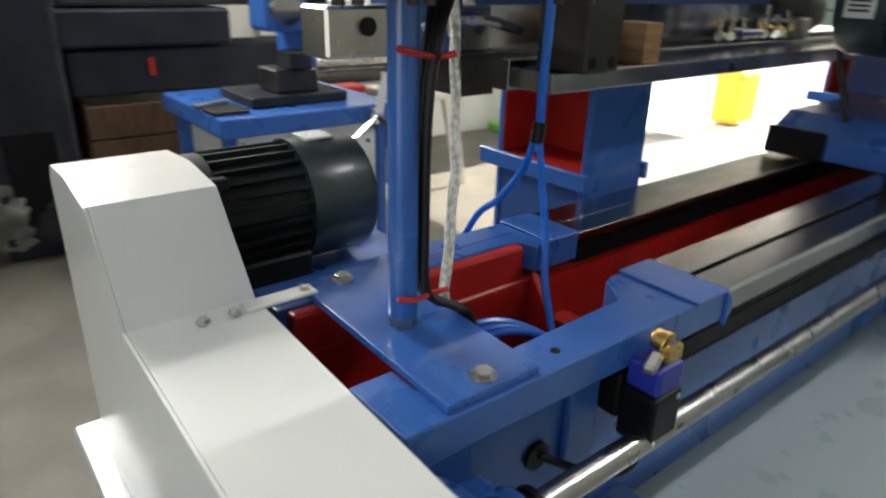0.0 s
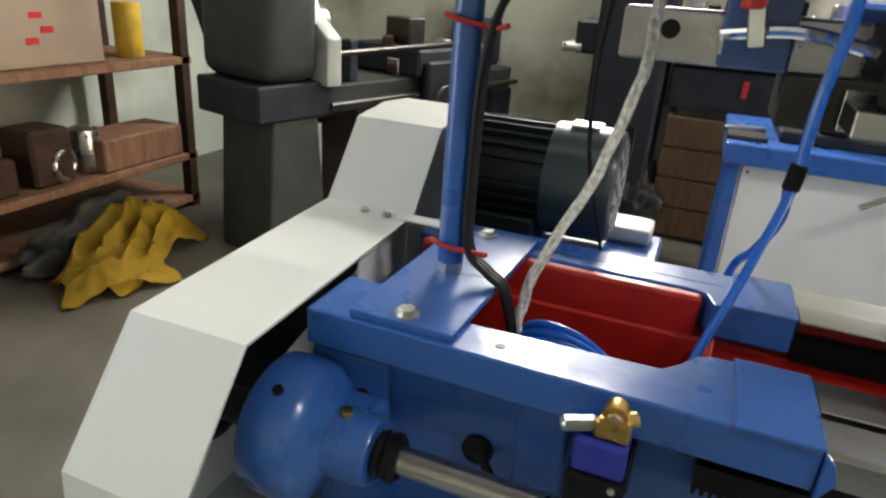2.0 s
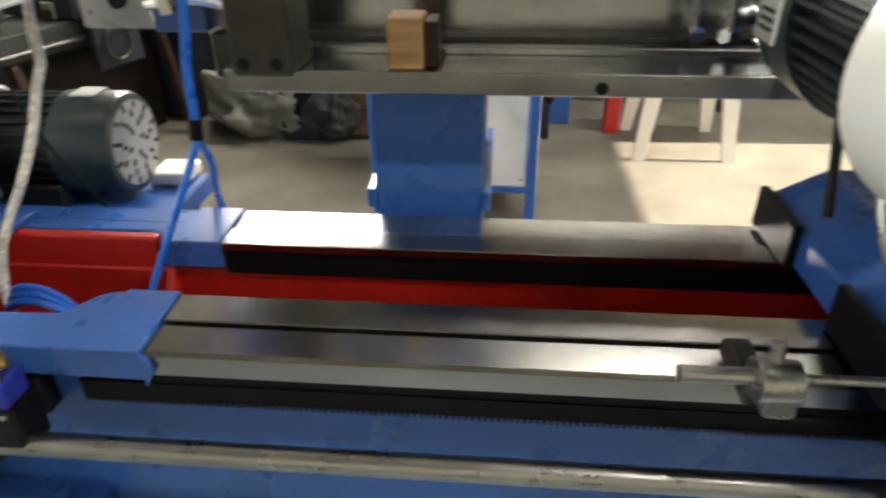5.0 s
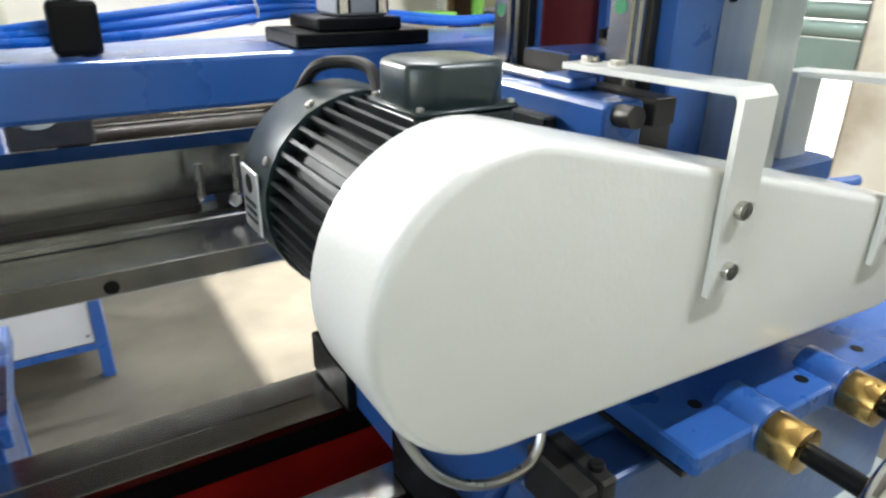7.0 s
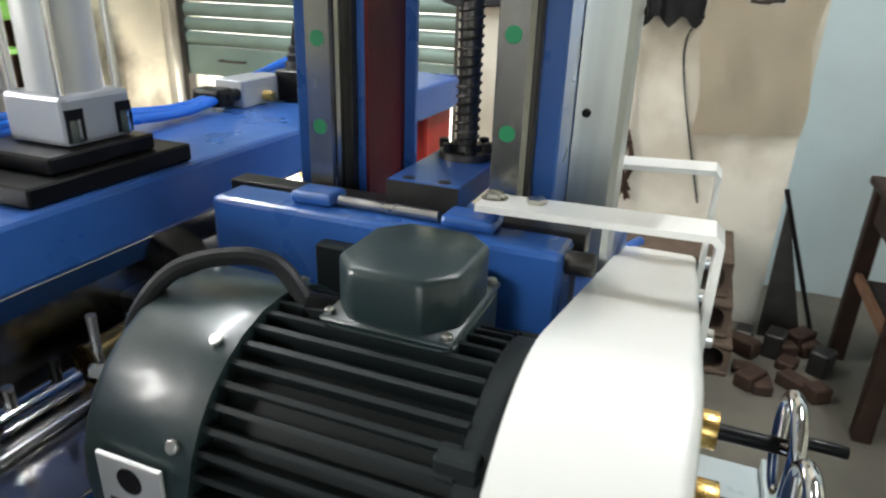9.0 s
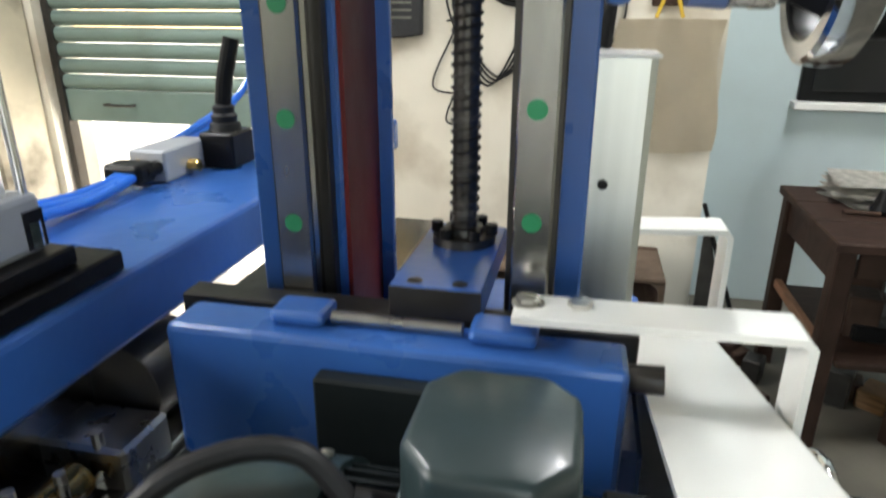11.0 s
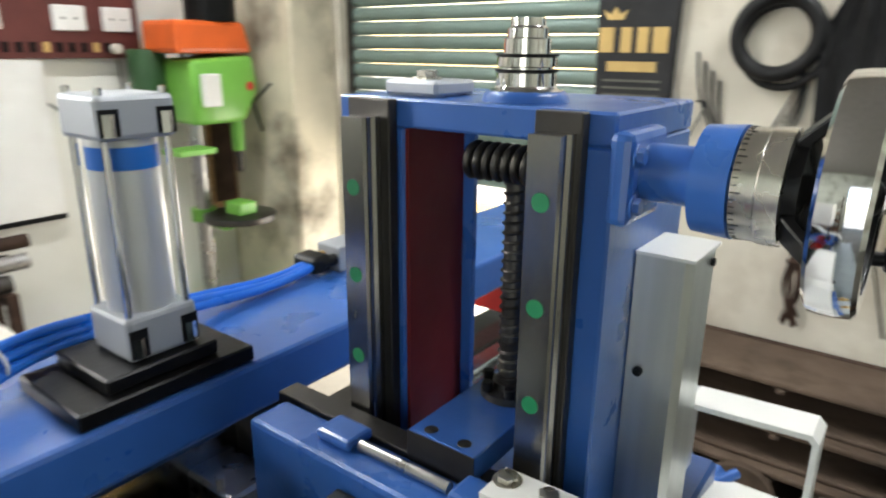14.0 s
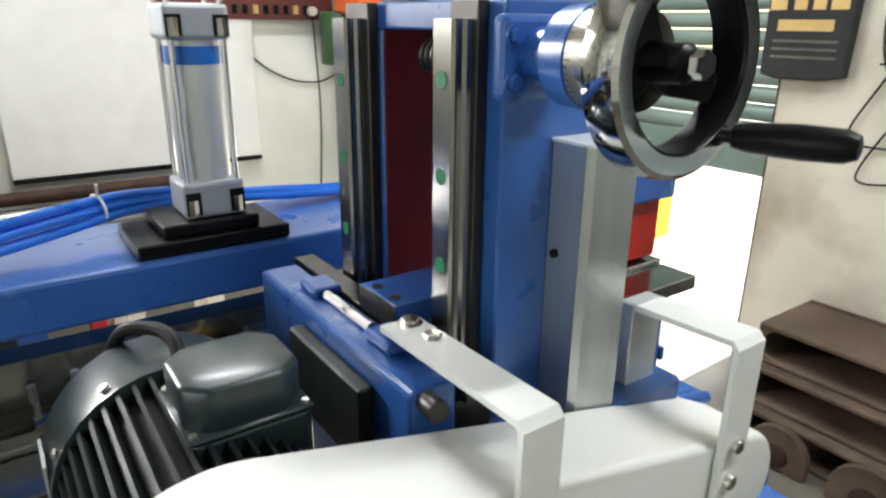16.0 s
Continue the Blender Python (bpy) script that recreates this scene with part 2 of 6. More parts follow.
def box(x0, x1, y0, y1, z0, z1, bev=0.002, bm=None, seg=1, rot=None):
    b = bmesh.new()
    bmesh.ops.create_cube(b, size=1)
    b.transform(Matrix.Diagonal((x1 - x0, y1 - y0, z1 - z0, 1)))
    if bev:
        bev = min(bev, 0.45 * min(x1 - x0, y1 - y0, z1 - z0))
        bmesh.ops.bevel(b, geom=b.edges[:], offset=bev, segments=seg, affect="EDGES", profile=0.5)
    if rot:
        b.transform(pose(0, 0, 0, *rot))
    b.transform(Matrix.Translation(((x0 + x1) / 2, (y0 + y1) / 2, (z0 + z1) / 2)))
    return add(bm, b) if bm else b


def cyl(p0, p1, r, bm=None, seg=24, r2=None, bev=0.0):
    p0, p1 = Vector(p0), Vector(p1)
    b = bmesh.new()
    bmesh.ops.create_cone(b, cap_ends=True, segments=seg, radius1=r, radius2=r if r2 is None else r2, depth=(p1 - p0).length)
    if bev:
        es = [e for e in b.edges if abs(e.verts[0].co.z - e.verts[1].co.z) < 1e-6]
        bmesh.ops.bevel(b, geom=es, offset=bev, segments=2, affect="EDGES", profile=0.5)
    q = (p1 - p0).to_track_quat("Z", "Y").to_matrix().to_4x4()
    b.transform(Matrix.Translation((p0 + p1) / 2) @ q)
    return add(bm, b) if bm else b


def ring(c, axis, R, r, bm=None, seg=40, sub=12, flat=1.0):
    """A torus round c; flat stretches its section along the axis."""
    b = bmesh.new()
    rows = []
    for i in range(seg):
        a = 2 * math.pi * i / seg
        rows.append([b.verts.new(((R + r * math.cos(t)) * math.cos(a), (R + r * math.cos(t)) * math.sin(a), r * flat * math.sin(t))) for t in [2 * math.pi * j / sub for j in range(sub)]])
    for i in range(seg):
        for j in range(sub):
            b.faces.new((rows[i][j], rows[(i + 1) % seg][j], rows[(i + 1) % seg][(j + 1) % sub], rows[i][(j + 1) % sub]))
    b.transform(Matrix.Translation(c) @ Vector(axis).to_track_quat("Z", "Y").to_matrix().to_4x4())
    return add(bm, b) if bm else b


def band(profile, c, axis, bm=None, seg=64):
    """A closed turned ring: (distance along the axis, radius) points round its section."""
    b = bmesh.new()
    rows = [[b.verts.new((r * math.cos(t), r * math.sin(t), a)) for t in [2 * math.pi * j / seg for j in range(seg)]] for a, r in profile]
    n = len(rows)
    for i in range(n):
        for j in range(seg):
            b.faces.new((rows[i][j], rows[i][(j + 1) % seg], rows[(i + 1) % n][(j + 1) % seg], rows[(i + 1) % n][j]))
    b.transform(Matrix.Translation(c) @ Vector(axis).to_track_quat("Z", "Y").to_matrix().to_4x4())
    return add(bm, b) if bm else b


def tube(pts, r, bm=None, seg=10, steps=8):
    """A round bar or hose along a smooth line through the points."""
    P = [Vector(p) for p in pts]
    line = []
    for i in range(len(P) - 1):
        a, b_, c, d = P[max(i - 1, 0)], P[i], P[i + 1], P[min(i + 2, len(P) - 1)]
        for k in range(steps):
            t = k / steps
            line.append(0.5 * ((2 * b_) + (c - a) * t + (2 * a - 5 * b_ + 4 * c - d) * t * t + (3 * b_ - a - 3 * c + d) * t ** 3))
    line.append(P[-1])
    b = bmesh.new()
    rows = []
    up = Vector((0.123, 0.31, 0.94))
    for i, p in enumerate(line):
        d = (line[min(i + 1, len(line) - 1)] - line[max(i - 1, 0)]).normalized()
        u = up - d * up.dot(d)
        u = u.normalized() if u.length > 1e-4 else d.orthogonal().normalized()
        up = u
        w = d.cross(u)
        rows.append([b.verts.new(p + r * (math.cos(a) * u + math.sin(a) * w)) for a in [2 * math.pi * j / seg for j in range(seg)]])
    for i in range(len(rows) - 1):
        for j in range(seg):
            b.faces.new((rows[i][j], rows[i][(j + 1) % seg], rows[i + 1][(j + 1) % seg], rows[i + 1][j]))
    b.faces.new(rows[0][::-1])
    b.faces.new(rows[-1])
    return add(bm, b) if bm else b


def prism(poly, axis, a0, a1, bm=None, bev=0.0):
    """A polygon pushed along an axis: x gives (y, z) points, y gives (x, z), z gives (x, y)."""
    b = bmesh.new()
    def at(p, a):
        return {"x": (a, p[0], p[1]), "y": (p[0], a, p[1]), "z": (p[0], p[1], a)}[axis]
    lo = [b.verts.new(at(p, a0)) for p in poly]
    hi = [b.verts.new(at(p, a1)) for p in poly]
    n = len(poly)
    b.faces.new(lo)
    b.faces.new(hi[::-1])
    for i in range(n):
        b.faces.new((lo[i], lo[(i + 1) % n], hi[(i + 1) % n], hi[i]))
    bmesh.ops.recalc_face_normals(b, faces=b.faces)
    if bev:
        bmesh.ops.bevel(b, geom=b.edges[:], offset=bev, segments=2, affect="EDGES", profile=0.5)
    return add(bm, b) if bm else b


def strip(line, axis, a0, a1, thick, bm=None):
    """Folded sheet of a thickness along an open line of points."""
    L = [Vector(p) for p in line]
    off = []
    for i, p in enumerate(L):
        d0 = (L[i] - L[i - 1]).normalized() if i else (L[1] - L[0]).normalized()
        d1 = (L[i + 1] - L[i]).normalized() if i < len(L) - 1 else d0
        n0, n1 = Vector((-d0.y, d0.x)), Vector((-d1.y, d1.x))
        m = (n0 + n1).normalized()
        off.append(p + m * thick / max(0.3, m.dot(n0)))
    return prism([tuple(p) for p in L] + [tuple(p) for p in off[::-1]], axis, a0, a1, bm)


def hex_bolt(c, axis, r, h, bm=None):
    c, axis = Vector(c), Vector(axis).normalized()
    b = cyl(c, c + axis * h * 0.25, r * 1.35, seg=20)
    cyl(c + axis * h * 0.25, c + axis * h, r, b, seg=6, bev=0.0006)
    return add(bm, b) if bm else b


def socket_bolt(c, axis, r, h, bm=None):
    c, axis = Vector(c), Vector(axis).normalized()
    b = cyl(c, c + axis * h, r, seg=18, bev=r * 0.12)
    cyl(c + axis * h * 0.98, c + axis * (h + 0.0004), r * 0.55, b, seg=6)
    return add(bm, b) if bm else b


def lathe_turn(profile, c, axis, bm=None, seg=32):
    """A turned piece: (distance along the axis, radius) points."""
    b = bmesh.new()
    rows = []
    for a, r in profile:
        rows.append([b.verts.new((r * math.cos(t), r * math.sin(t), a)) for t in [2 * math.pi * j / seg for j in range(seg)]])
    for i in range(len(rows) - 1):
        for j in range(seg):
            b.faces.new((rows[i][j], rows[i][(j + 1) % seg], rows[i + 1][(j + 1) % seg], rows[i + 1][j]))
    b.faces.new(rows[0][::-1])
    b.faces.new(rows[-1])
    b.transform(Matrix.Translation(c) @ Vector(axis).to_track_quat("Z", "Y").to_matrix().to_4x4())
    return add(bm, b) if bm else b

# ---------- the room ----------
XW, XE, YS, YN, ZC = -2.75, 2.5, -2.4, 3.3, 3.0
T = 0.22
b = box(XW - 1.5, XE + T, YS - 0.4, YN + 0.4, -0.1, 0.0, 0)
box(XE + T, XE + 0.7, YS - 0.4, 0.2, -0.1, 0.0, 0, b)
solid("floor", b, CONCRETE, "worn grey concrete workshop floor with oil stains", "floor", "structure")
solid("ground", box(XE + T, XE + 30, -20, 24, -0.3, -0.02, 0), EARTH, "pale sunlit ground outside the shutter", "ground", "structure")
# east wall: shutter opening from y 1.3 to 2.72
OY0, OY1, OZ = 1.30, 2.72, 2.45
w = box(XE, XE + T, OY1, YN, 0, ZC, 0)
box(XE, XE + T, 0.06, OY0, 0, ZC, 0, w)
box(XE, XE + T, OY0, OY1, OZ, ZC, 0, w)
solid("wall_east", w, PLASTER, "stained cream plaster wall beside the roller shutter", "wall", "structure")
solid("wall_east_recess", box(XE + 0.42, XE + 0.42 + T, YS, 0.06, 0, ZC, 0), PALE_BLUE, "pale blue plaster wall set back behind the table", "wall", "structure")
solid("wall_return", box(XE + T + 0.002, XE + 0.42, 0.06, 0.2, 0, ZC, 0), PALE_BLUE, "short pale blue wall return", "wall", "structure")
WX0, WX1, WZ0, WZ1 = -1.25, -0.6, 1.4, 2.2


def pierced(x0, x1, y0, y1):
    """A wall slab with the window opening through it."""
    b_ = box(x0, WX0, y0, y1, 0, ZC, 0)
    box(WX1, x1, y0, y1, 0, ZC, 0, b_)
    box(WX0, WX1, y0, y1, 0, WZ0, 0, b_)
    return box(WX0, WX1, y0, y1, WZ1, ZC, 0, b_)


solid("wall_north", pierced(XW, XE + T, YN, YN + T), PLASTER_W, "whitewashed back wall with damp stains", "wall", "structure")
solid("pillar", box(XE - 0.28, XE - 0.002, OY1 + 0.03, YN - 0.002, 0, ZC, 0.01), PILLAR, "stained cream plaster pillar in the corner", "pillar", "structure")
# The doorway gap is out of view, added as a place for fill light.
w = box(XW - T, XW, YS, -1.05, 0, ZC, 0)
box(XW - T, XW, 0.35, YN + T, 0, ZC, 0, w)
box(XW - T, XW, -1.05, 0.35, 2.3, ZC, 0, w)
solid("wall_west", w, WALL_GREEN, "sooty grey-green workshop wall with an unseen doorway added for light", "wall", "structure")
solid("wall_north_pier", pierced(XW, 0.03, YN - 0.35, YN - 0.002), PLASTER_DK, "grimy grey plaster pier of the back wall", "wall", "structure")
# Unseen south wall and ceiling close the room; dark tones hold bounce light down.
solid("wall_south", box(XW - T, XE + 0.64, YS - T, YS, 0, ZC, 0), PLASTER_DK, "plain unseen wall, dark to limit bounce light", "wall", "structure")
solid("ceiling", box(XW - T, XE + 0.64, YS - T, YN + T, ZC, ZC + 0.12, 0), CEIL, "plain painted workshop ceiling", "ceiling", "structure")
# Added fill from the west, brightening the headstock end of the bed.
area_lamp("west_fill", (XW - 0.05, -0.35, 1.2), (0, 0.1, 0.8), 1.35, 2.2, 2.0, (1.0, 0.98, 0.93))
area_lamp("shutter_daylight", (XE + 0.1, 2.0, 0.40), (0, 1.8, 0.3), 1.4, 0.7, 1.6, (1.0, 0.97, 0.92))


def tube_light(x, y, z, turn):
    t = thing("ceiling_light", (x, y, z), "slim white fluorescent batten on the ceiling", "ceiling light", "ceiling lights")
    part("housing", box(x - 0.6, x + 0.6, y - 0.03, y + 0.03, z, z + 0.04, 0.004), WHITE_P, t)
    part("lamp", cyl((x - 0.58, y, z - 0.02), (x + 0.58, y, z - 0.02), 0.014, seg=12), TUBE, t, "lit glass tube")
    t.rotation_euler[2] = radians(turn)
    area_lamp("tube_lamp", (x, y, z - 0.05), (x, y, 0), *((1.15, 0.05) if turn == 0 else (0.05, 1.15)), 5.0, (0.95, 0.99, 1.0))


tube_light(1.5, -0.3, 2.958, 0)
tube_light(0.9, 2.3, 2.958, 0)

win = thing("window_1", (-0.925, YN - 0.1, WZ0), "open steel-barred daylight window high in the back wall", "window", kind="structure")
for x in (WX0 + 0.001, WX1 - 0.036):
    part("window_frame", box(x, x + 0.035, YN - 0.14, YN - 0.09, WZ0 + 0.001, WZ1 - 0.001, 0.002), OLD_PALE, win)
for z in (WZ0 + 0.001, WZ1 - 0.036):
    part("window_frame", box(WX0 + 0.0365, WX1 - 0.0365, YN - 0.14, YN - 0.09, z, z + 0.035, 0.002), OLD_PALE, win)
for i in range(1, 4):
    x = WX0 + (WX1 - WX0) * i / 4
    part("bar", cyl((x, YN - 0.115, WZ0 + 0.0365), (x, YN - 0.115, WZ1 - 0.0365), 0.006, seg=10), DARK_STEEL, win)
area_lamp("window_daylight", (-0.925, YN - 0.352, 1.8), (-0.85, 0.6, 0.8), 0.63, 0.78, 9.0, (1.0, 0.98, 0.93))

# roller shutter, half open
sh = thing("roller_shutter", (XE + 0.1, 2.0, 0.72), "grey-green corrugated steel roller shutter, half raised", "shutter", kind="structure")
slat_me = None
zz = 0.86
SL = 0.064
while zz < OZ + 0.02:
    prof = [(XE + 0.075, zz), (XE + 0.062, zz + 0.008), (XE + 0.055, zz + 0.022), (XE + 0.055, zz + 0.04), (XE + 0.063, zz + 0.054), (XE + 0.076, zz + 0.0605), (XE + 0.085, zz + 0.0605), (XE + 0.085, zz)]
    if slat_me is None:
        first = part("slat", prism([(p[0], p[1]) for p in prof], "y", OY0 + 0.005, OY1 - 0.005), SHUTTER, sh, smooth=40)
        slat_me, z_first = first.data, zz
    else:
        o = new("slat", slat_me)
        o.parent = sh
        o.location = (0, 0, zz - z_first)
    zz += SL
part("bottom_plate", box(XE + 0.06, XE + 0.085, OY0 + 0.005, OY1 - 0.005, 0.725, 0.859, 0.004), SHUTTER, sh, "flat bottom rail plate")
for y in (OY0 + 0.35, OY1 - 0.3):
    hb = tube([(XE + 0.06, y - 0.06, 0.80), (XE + 0.03, y - 0.06, 0.80), (XE + 0.03, y + 0.06, 0.80), (XE + 0.06, y + 0.06, 0.80)], 0.006)
    part("handle", hb, DARK_STEEL, sh)
for y in (OY0 + 0.004, OY1 - 0.034):
    part("guide_rail", box(XE + 0.045, XE + 0.1, y, y + 0.03, 0, OZ, 0.002), DARK_STEEL, sh)

# yellow container outside
yc = thing("jerrycan", (XE + 1.0, 2.55, 0.0), "yellow plastic jerrycan standing outside in the sun", "jerrycan")
part("body", box(XE + 0.85, XE + 1.15, 2.45, 2.65, 0, 0.36, 0.03, seg=2), YELLOW, yc)
part("cap", cyl((XE + 0.92, 2.55, 0.36), (XE + 0.92, 2.55, 0.40), 0.025), RED_PLASTIC, yc)

# ---------- long machine bed ----------
ZB = 0.584
X1, X0 = 1.12, -0.81
bed = thing("machine_bed", (0.4, 0.63, 0.31), "long blue cast machine bed, red inside, with ground steel ways", "machine bed")
part("way", box(-0.369, X1, 0.536, 0.585, 0.556, ZB, 0.0012), GROUND_STEEL, bed, "ground flat steel way")
part("way", prism([(0.485, 0.552), (0.485, 0.576), (0.489, 0.580), (0.530, 0.581), (0.530, 0.552)], "x", -0.369, X1), GROUND_STEEL, bed, "ground steel way")
part("way", box(-0.369, X1, 0.70, 0.742, 0.572, ZB, 0.0012), GROUND_STEEL, bed, "ground flat steel way")
part("way", box(-0.369, X1, 0.748, 0.80, 0.5725, 0.580, 0.0012), MIRROR_STEEL, bed, "bright scraped steel way")
# Cores are black to carry the shade directly below the ways.
part("way_core", box(-0.369, X1, 0.491, 0.581, 0.536, 0.5518, 0), BLACK_OX, bed)
part("way_core", box(-0.369, X1, 0.704, 0.792, 0.5365, 0.5716, 0), BLACK_OX, bed)
part("front_wall", box(X0, X1, 0.512, 0.538, 0.311, 0.5358, 0.002), BLUE, bed, "glossy blue painted front wall")
part("rear_wall", box(X0, X1, 0.745, 0.775, 0.311, 0.536, 0.002), BLUE, bed)
part("inner_liner", box(X0 + 0.03, X1, 0.5385, 0.576, 0.40, 0.5355, 0.004), RED, bed)
part("inner_liner", box(X0 + 0.03, X1, 0.709, 0.7445, 0.40, 0.536, 0.004), RED, bed)
part("bottom_web", box(X0 + 0.03, X1, 0.52, 0.76, 0.385, 0.3995, 0), RED, bed)
for i in range(6):
    x = -0.385 + 0.262 * i
    part("cross_rib", prism([(x - 0.022, 0.40), (x - 0.012, 0.465), (x + 0.012, 0.465), (x + 0.022, 0.40)], "y", 0.5765, 0.7085, bev=0.004), RED, bed)
# gear rack below the front way, coloured black for the shade there
rk = box(-0.45, X1, 0.489, 0.5115, 0.513, 0.5358, 0)
for i in range(235):
    x = -0.45 + i * 0.00665
    prism([(x, 0.513), (x + 0.0012, 0.507), (x + 0.0036, 0.507), (x + 0.0048, 0.513)], "y", 0.489, 0.5115, rk)
part("gear_rack", rk, BLACK_OX, bed, "steel gear rack, blackened for shade under the way")
# painted headstock end
def plan(poly, z0, z1, bv=0.002):
    return prism(poly, "z", z0, z1, bev=bv)
part("end_top", plan([(-0.81, 0.488), (-0.371, 0.482), (-0.371, 0.586), (-0.445, 0.586), (-0.462, 0.580), (-0.476, 0.558), (-0.49, 0.542), (-0.67, 0.536), (-0.765, 0.536), (-0.765, 0.571), (-0.81, 0.571)], 0.546, ZB - 0.001), BLUE, bed, "blue painted front top flange")
part("end_top", plan([(-0.765, 0.73), (-0.476, 0.73), (-0.458, 0.725), (-0.45, 0.70), (-0.371, 0.70), (-0.371, 0.792), (-0.80, 0.792), (-0.80, 0.73)], 0.546, ZB - 0.001), BLUE, bed, "blue painted rear top flange")
part("end_step", box(-0.432, -0.370, 0.479, 0.587, ZB - 0.0005, ZB + 0.0025, 0.001), BLUE, bed)
part("end_step", box(-0.432, -0.370, 0.698, 0.795, ZB - 0.0005, ZB + 0.0025, 0.001), BLUE, bed)
part("end_lip", prism([(-0.3695, 0.540), (-0.3695, ZB - 0.002), (-0.362, ZB - 0.010), (-0.358, 0.560), (-0.3695, 0.540)][:4], "y", 0.478, 0.4845, bev=0.001), BLUE, bed)
part("joint_line", box(-0.655, -0.44, 0.7535, 0.7555, ZB - 0.002, ZB - 0.0006, 0), BLUE_D, bed, "scraped joint in the painted flange")
part("pocket_wall", box(-0.79, -0.462, 0.712, 0.7295, 0.40, ZB - 0.003, 0.004, seg=2), RED, bed)
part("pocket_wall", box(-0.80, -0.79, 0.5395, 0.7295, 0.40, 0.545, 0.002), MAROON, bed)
part("pocket_end", prism([(0.577, 0.40), (0.577, 0.545), (0.615, 0.495), (0.67, 0.495), (0.708, 0.545), (0.708, 0.40)], "x", -0.452, -0.44, bev=0.003), RED, bed)
part("end_face", box(-0.81, -0.80, 0.5125, 0.77, 0.311, 0.5455, 0.002), BLUE, bed)
part("front_boss", box(-0.812, -0.728, 0.500, 0.5118, 0.468, 0.536, 0.004, seg=2), BLUE, bed)
for x, z in ((-0.791, 0.516), (-0.754, 0.495)):
    part("socket_screw", socket_bolt((x, 0.500, z), (0, -1, 0), 0.0088, 0.005), BLACK_OX, bed)
part("dowel_hole", cyl((-0.773, 0.5002, 0.505), (-0.773, 0.4994, 0.505), 0.0042, seg=14), BLACK_OX, bed)
part("front_boss", box(-0.60, -0.553, 0.503, 0.5118, 0.432, 0.538, 0.006, seg=2), BLUE, bed)
part("tapped_hole", cyl((-0.624, 0.509, ZB - 0.004), (-0.624, 0.509, ZB - 0.0004), 0.005, seg=14), BLACK_OX, bed)
part("cable_gland", cyl((-0.635, 0.514, 0.466), (-0.635, 0.507, 0.466), 0.0155, seg=18), BLACK_OX, bed)
# mounting foot
part("foot_flange", box(-0.762, -0.48, 0.462, 0.5115, 0.311, 0.353, 0.006, seg=2), BLUE, bed, "blue mounting foot with bolts")
part("foot_flange", box(0.78, 1.08, 0.462, 0.5115, 0.311, 0.353, 0.006, seg=2), BLUE, bed)
for x in (-0.728, -0.522):
    part("foot_bolt", hex_bolt((x, 0.486, 0.353), (0, 0, 1), 0.011, 0.010), BLUE, bed)

# clamp plate across the bed end
cp = thing("clamp_plate", (-0.715, 0.61, ZB), "blue painted steel plate bolted across the bed end", "plate")
part("plate", prism([(-0.766, 0.492), (-0.664, 0.492), (-0.655, 0.762), (-0.76, 0.762)], "z", ZB - 0.0008, ZB + 0.0072, bev=0.0012), BLUE, cp)
for y in (0.508, 0.742):
    part("hex_bolt", hex_bolt((-0.715, y, ZB + 0.0072), (0, 0, 1), 0.0088, 0.007), ZINC, cp)

# chip tray and pedestal
tr = thing("chip_tray", (0.35, 0.6, 0), "glossy grey sheet-steel chip tray on a plinth", "tray")
part("pan", box(-0.97, 1.2, 0.16, 1.06, 0.295, 0.31, 0.003), TRAY, tr)
part("lip", box(-0.97, 1.2, 0.15, 0.16, 0.295, 0.335, 0.002), TRAY, tr)
part("plinth", box(-0.7, -0.1, 0.3, 0.85, 0, 0.294, 0.004), TRAY, tr)
part("plinth", box(0.6, 1.1, 0.3, 0.85, 0, 0.294, 0.004), TRAY, tr)

# lead shaft with bearing
SY, SZ = 0.456, 0.473
ls = thing("drive_shaft", (-0.7, SY, SZ), "polished steel drive shaft in a round blue bearing housing", "drive shaft")
part("shaft", cyl((-0.70, SY, SZ), (0.55, SY, SZ), 0.0132, seg=24), STEEL, ls, "polished steel shaft", smooth=30)
part("collar", lathe_turn([(0, 0.014), (0, 0.021), (0.004, 0.023), (0.008, 0.019), (0.012, 0.023), (0.018, 0.023), (0.022, 0.018), (0.022, 0.014)], (-0.712, SY, SZ), (1, 0, 0)), BLACK_OX, ls, smooth=30)
part("housing", lathe_turn([(0, 0.03), (0, 0.062), (0.004, 0.067), (0.03, 0.069), (0.05, 0.066), (0.058, 0.058), (0.064, 0.042), (0.07, 0.034), (0.108, 0.033), (0.112, 0.03)], (-0.826, SY, SZ), (1, 0, 0)), BLUE, ls, "blue cast bearing housing", smooth=50)
part("bracket", box(-0.785, -0.722, SY + 0.008, 0.4995, SZ - 0.024, SZ + 0.030, 0.008, seg=2), BLUE, ls)
part("pulley", lathe_turn([(0, 0.015), (0, 0.042), (0.006, 0.042), (0.012, 0.034), (0.018, 0.042), (0.024, 0.042), (0.024, 0.018), (0.088, 0.018)], (-0.914, SY, SZ), (1, 0, 0)), DARK_STEEL, ls, smooth=30)
part("grease_nipple", socket_bolt((-0.745, SY - 0.003, SZ + 0.0325), (0, 0, 1), 0.006, 0.006), BRASS, ls)
part("set_screw", cyl((-0.797, SY - 0.032, SZ + 0.059), (-0.797, SY - 0.034, SZ + 0.063), 0.005, seg=12), BLACK_OX, ls)

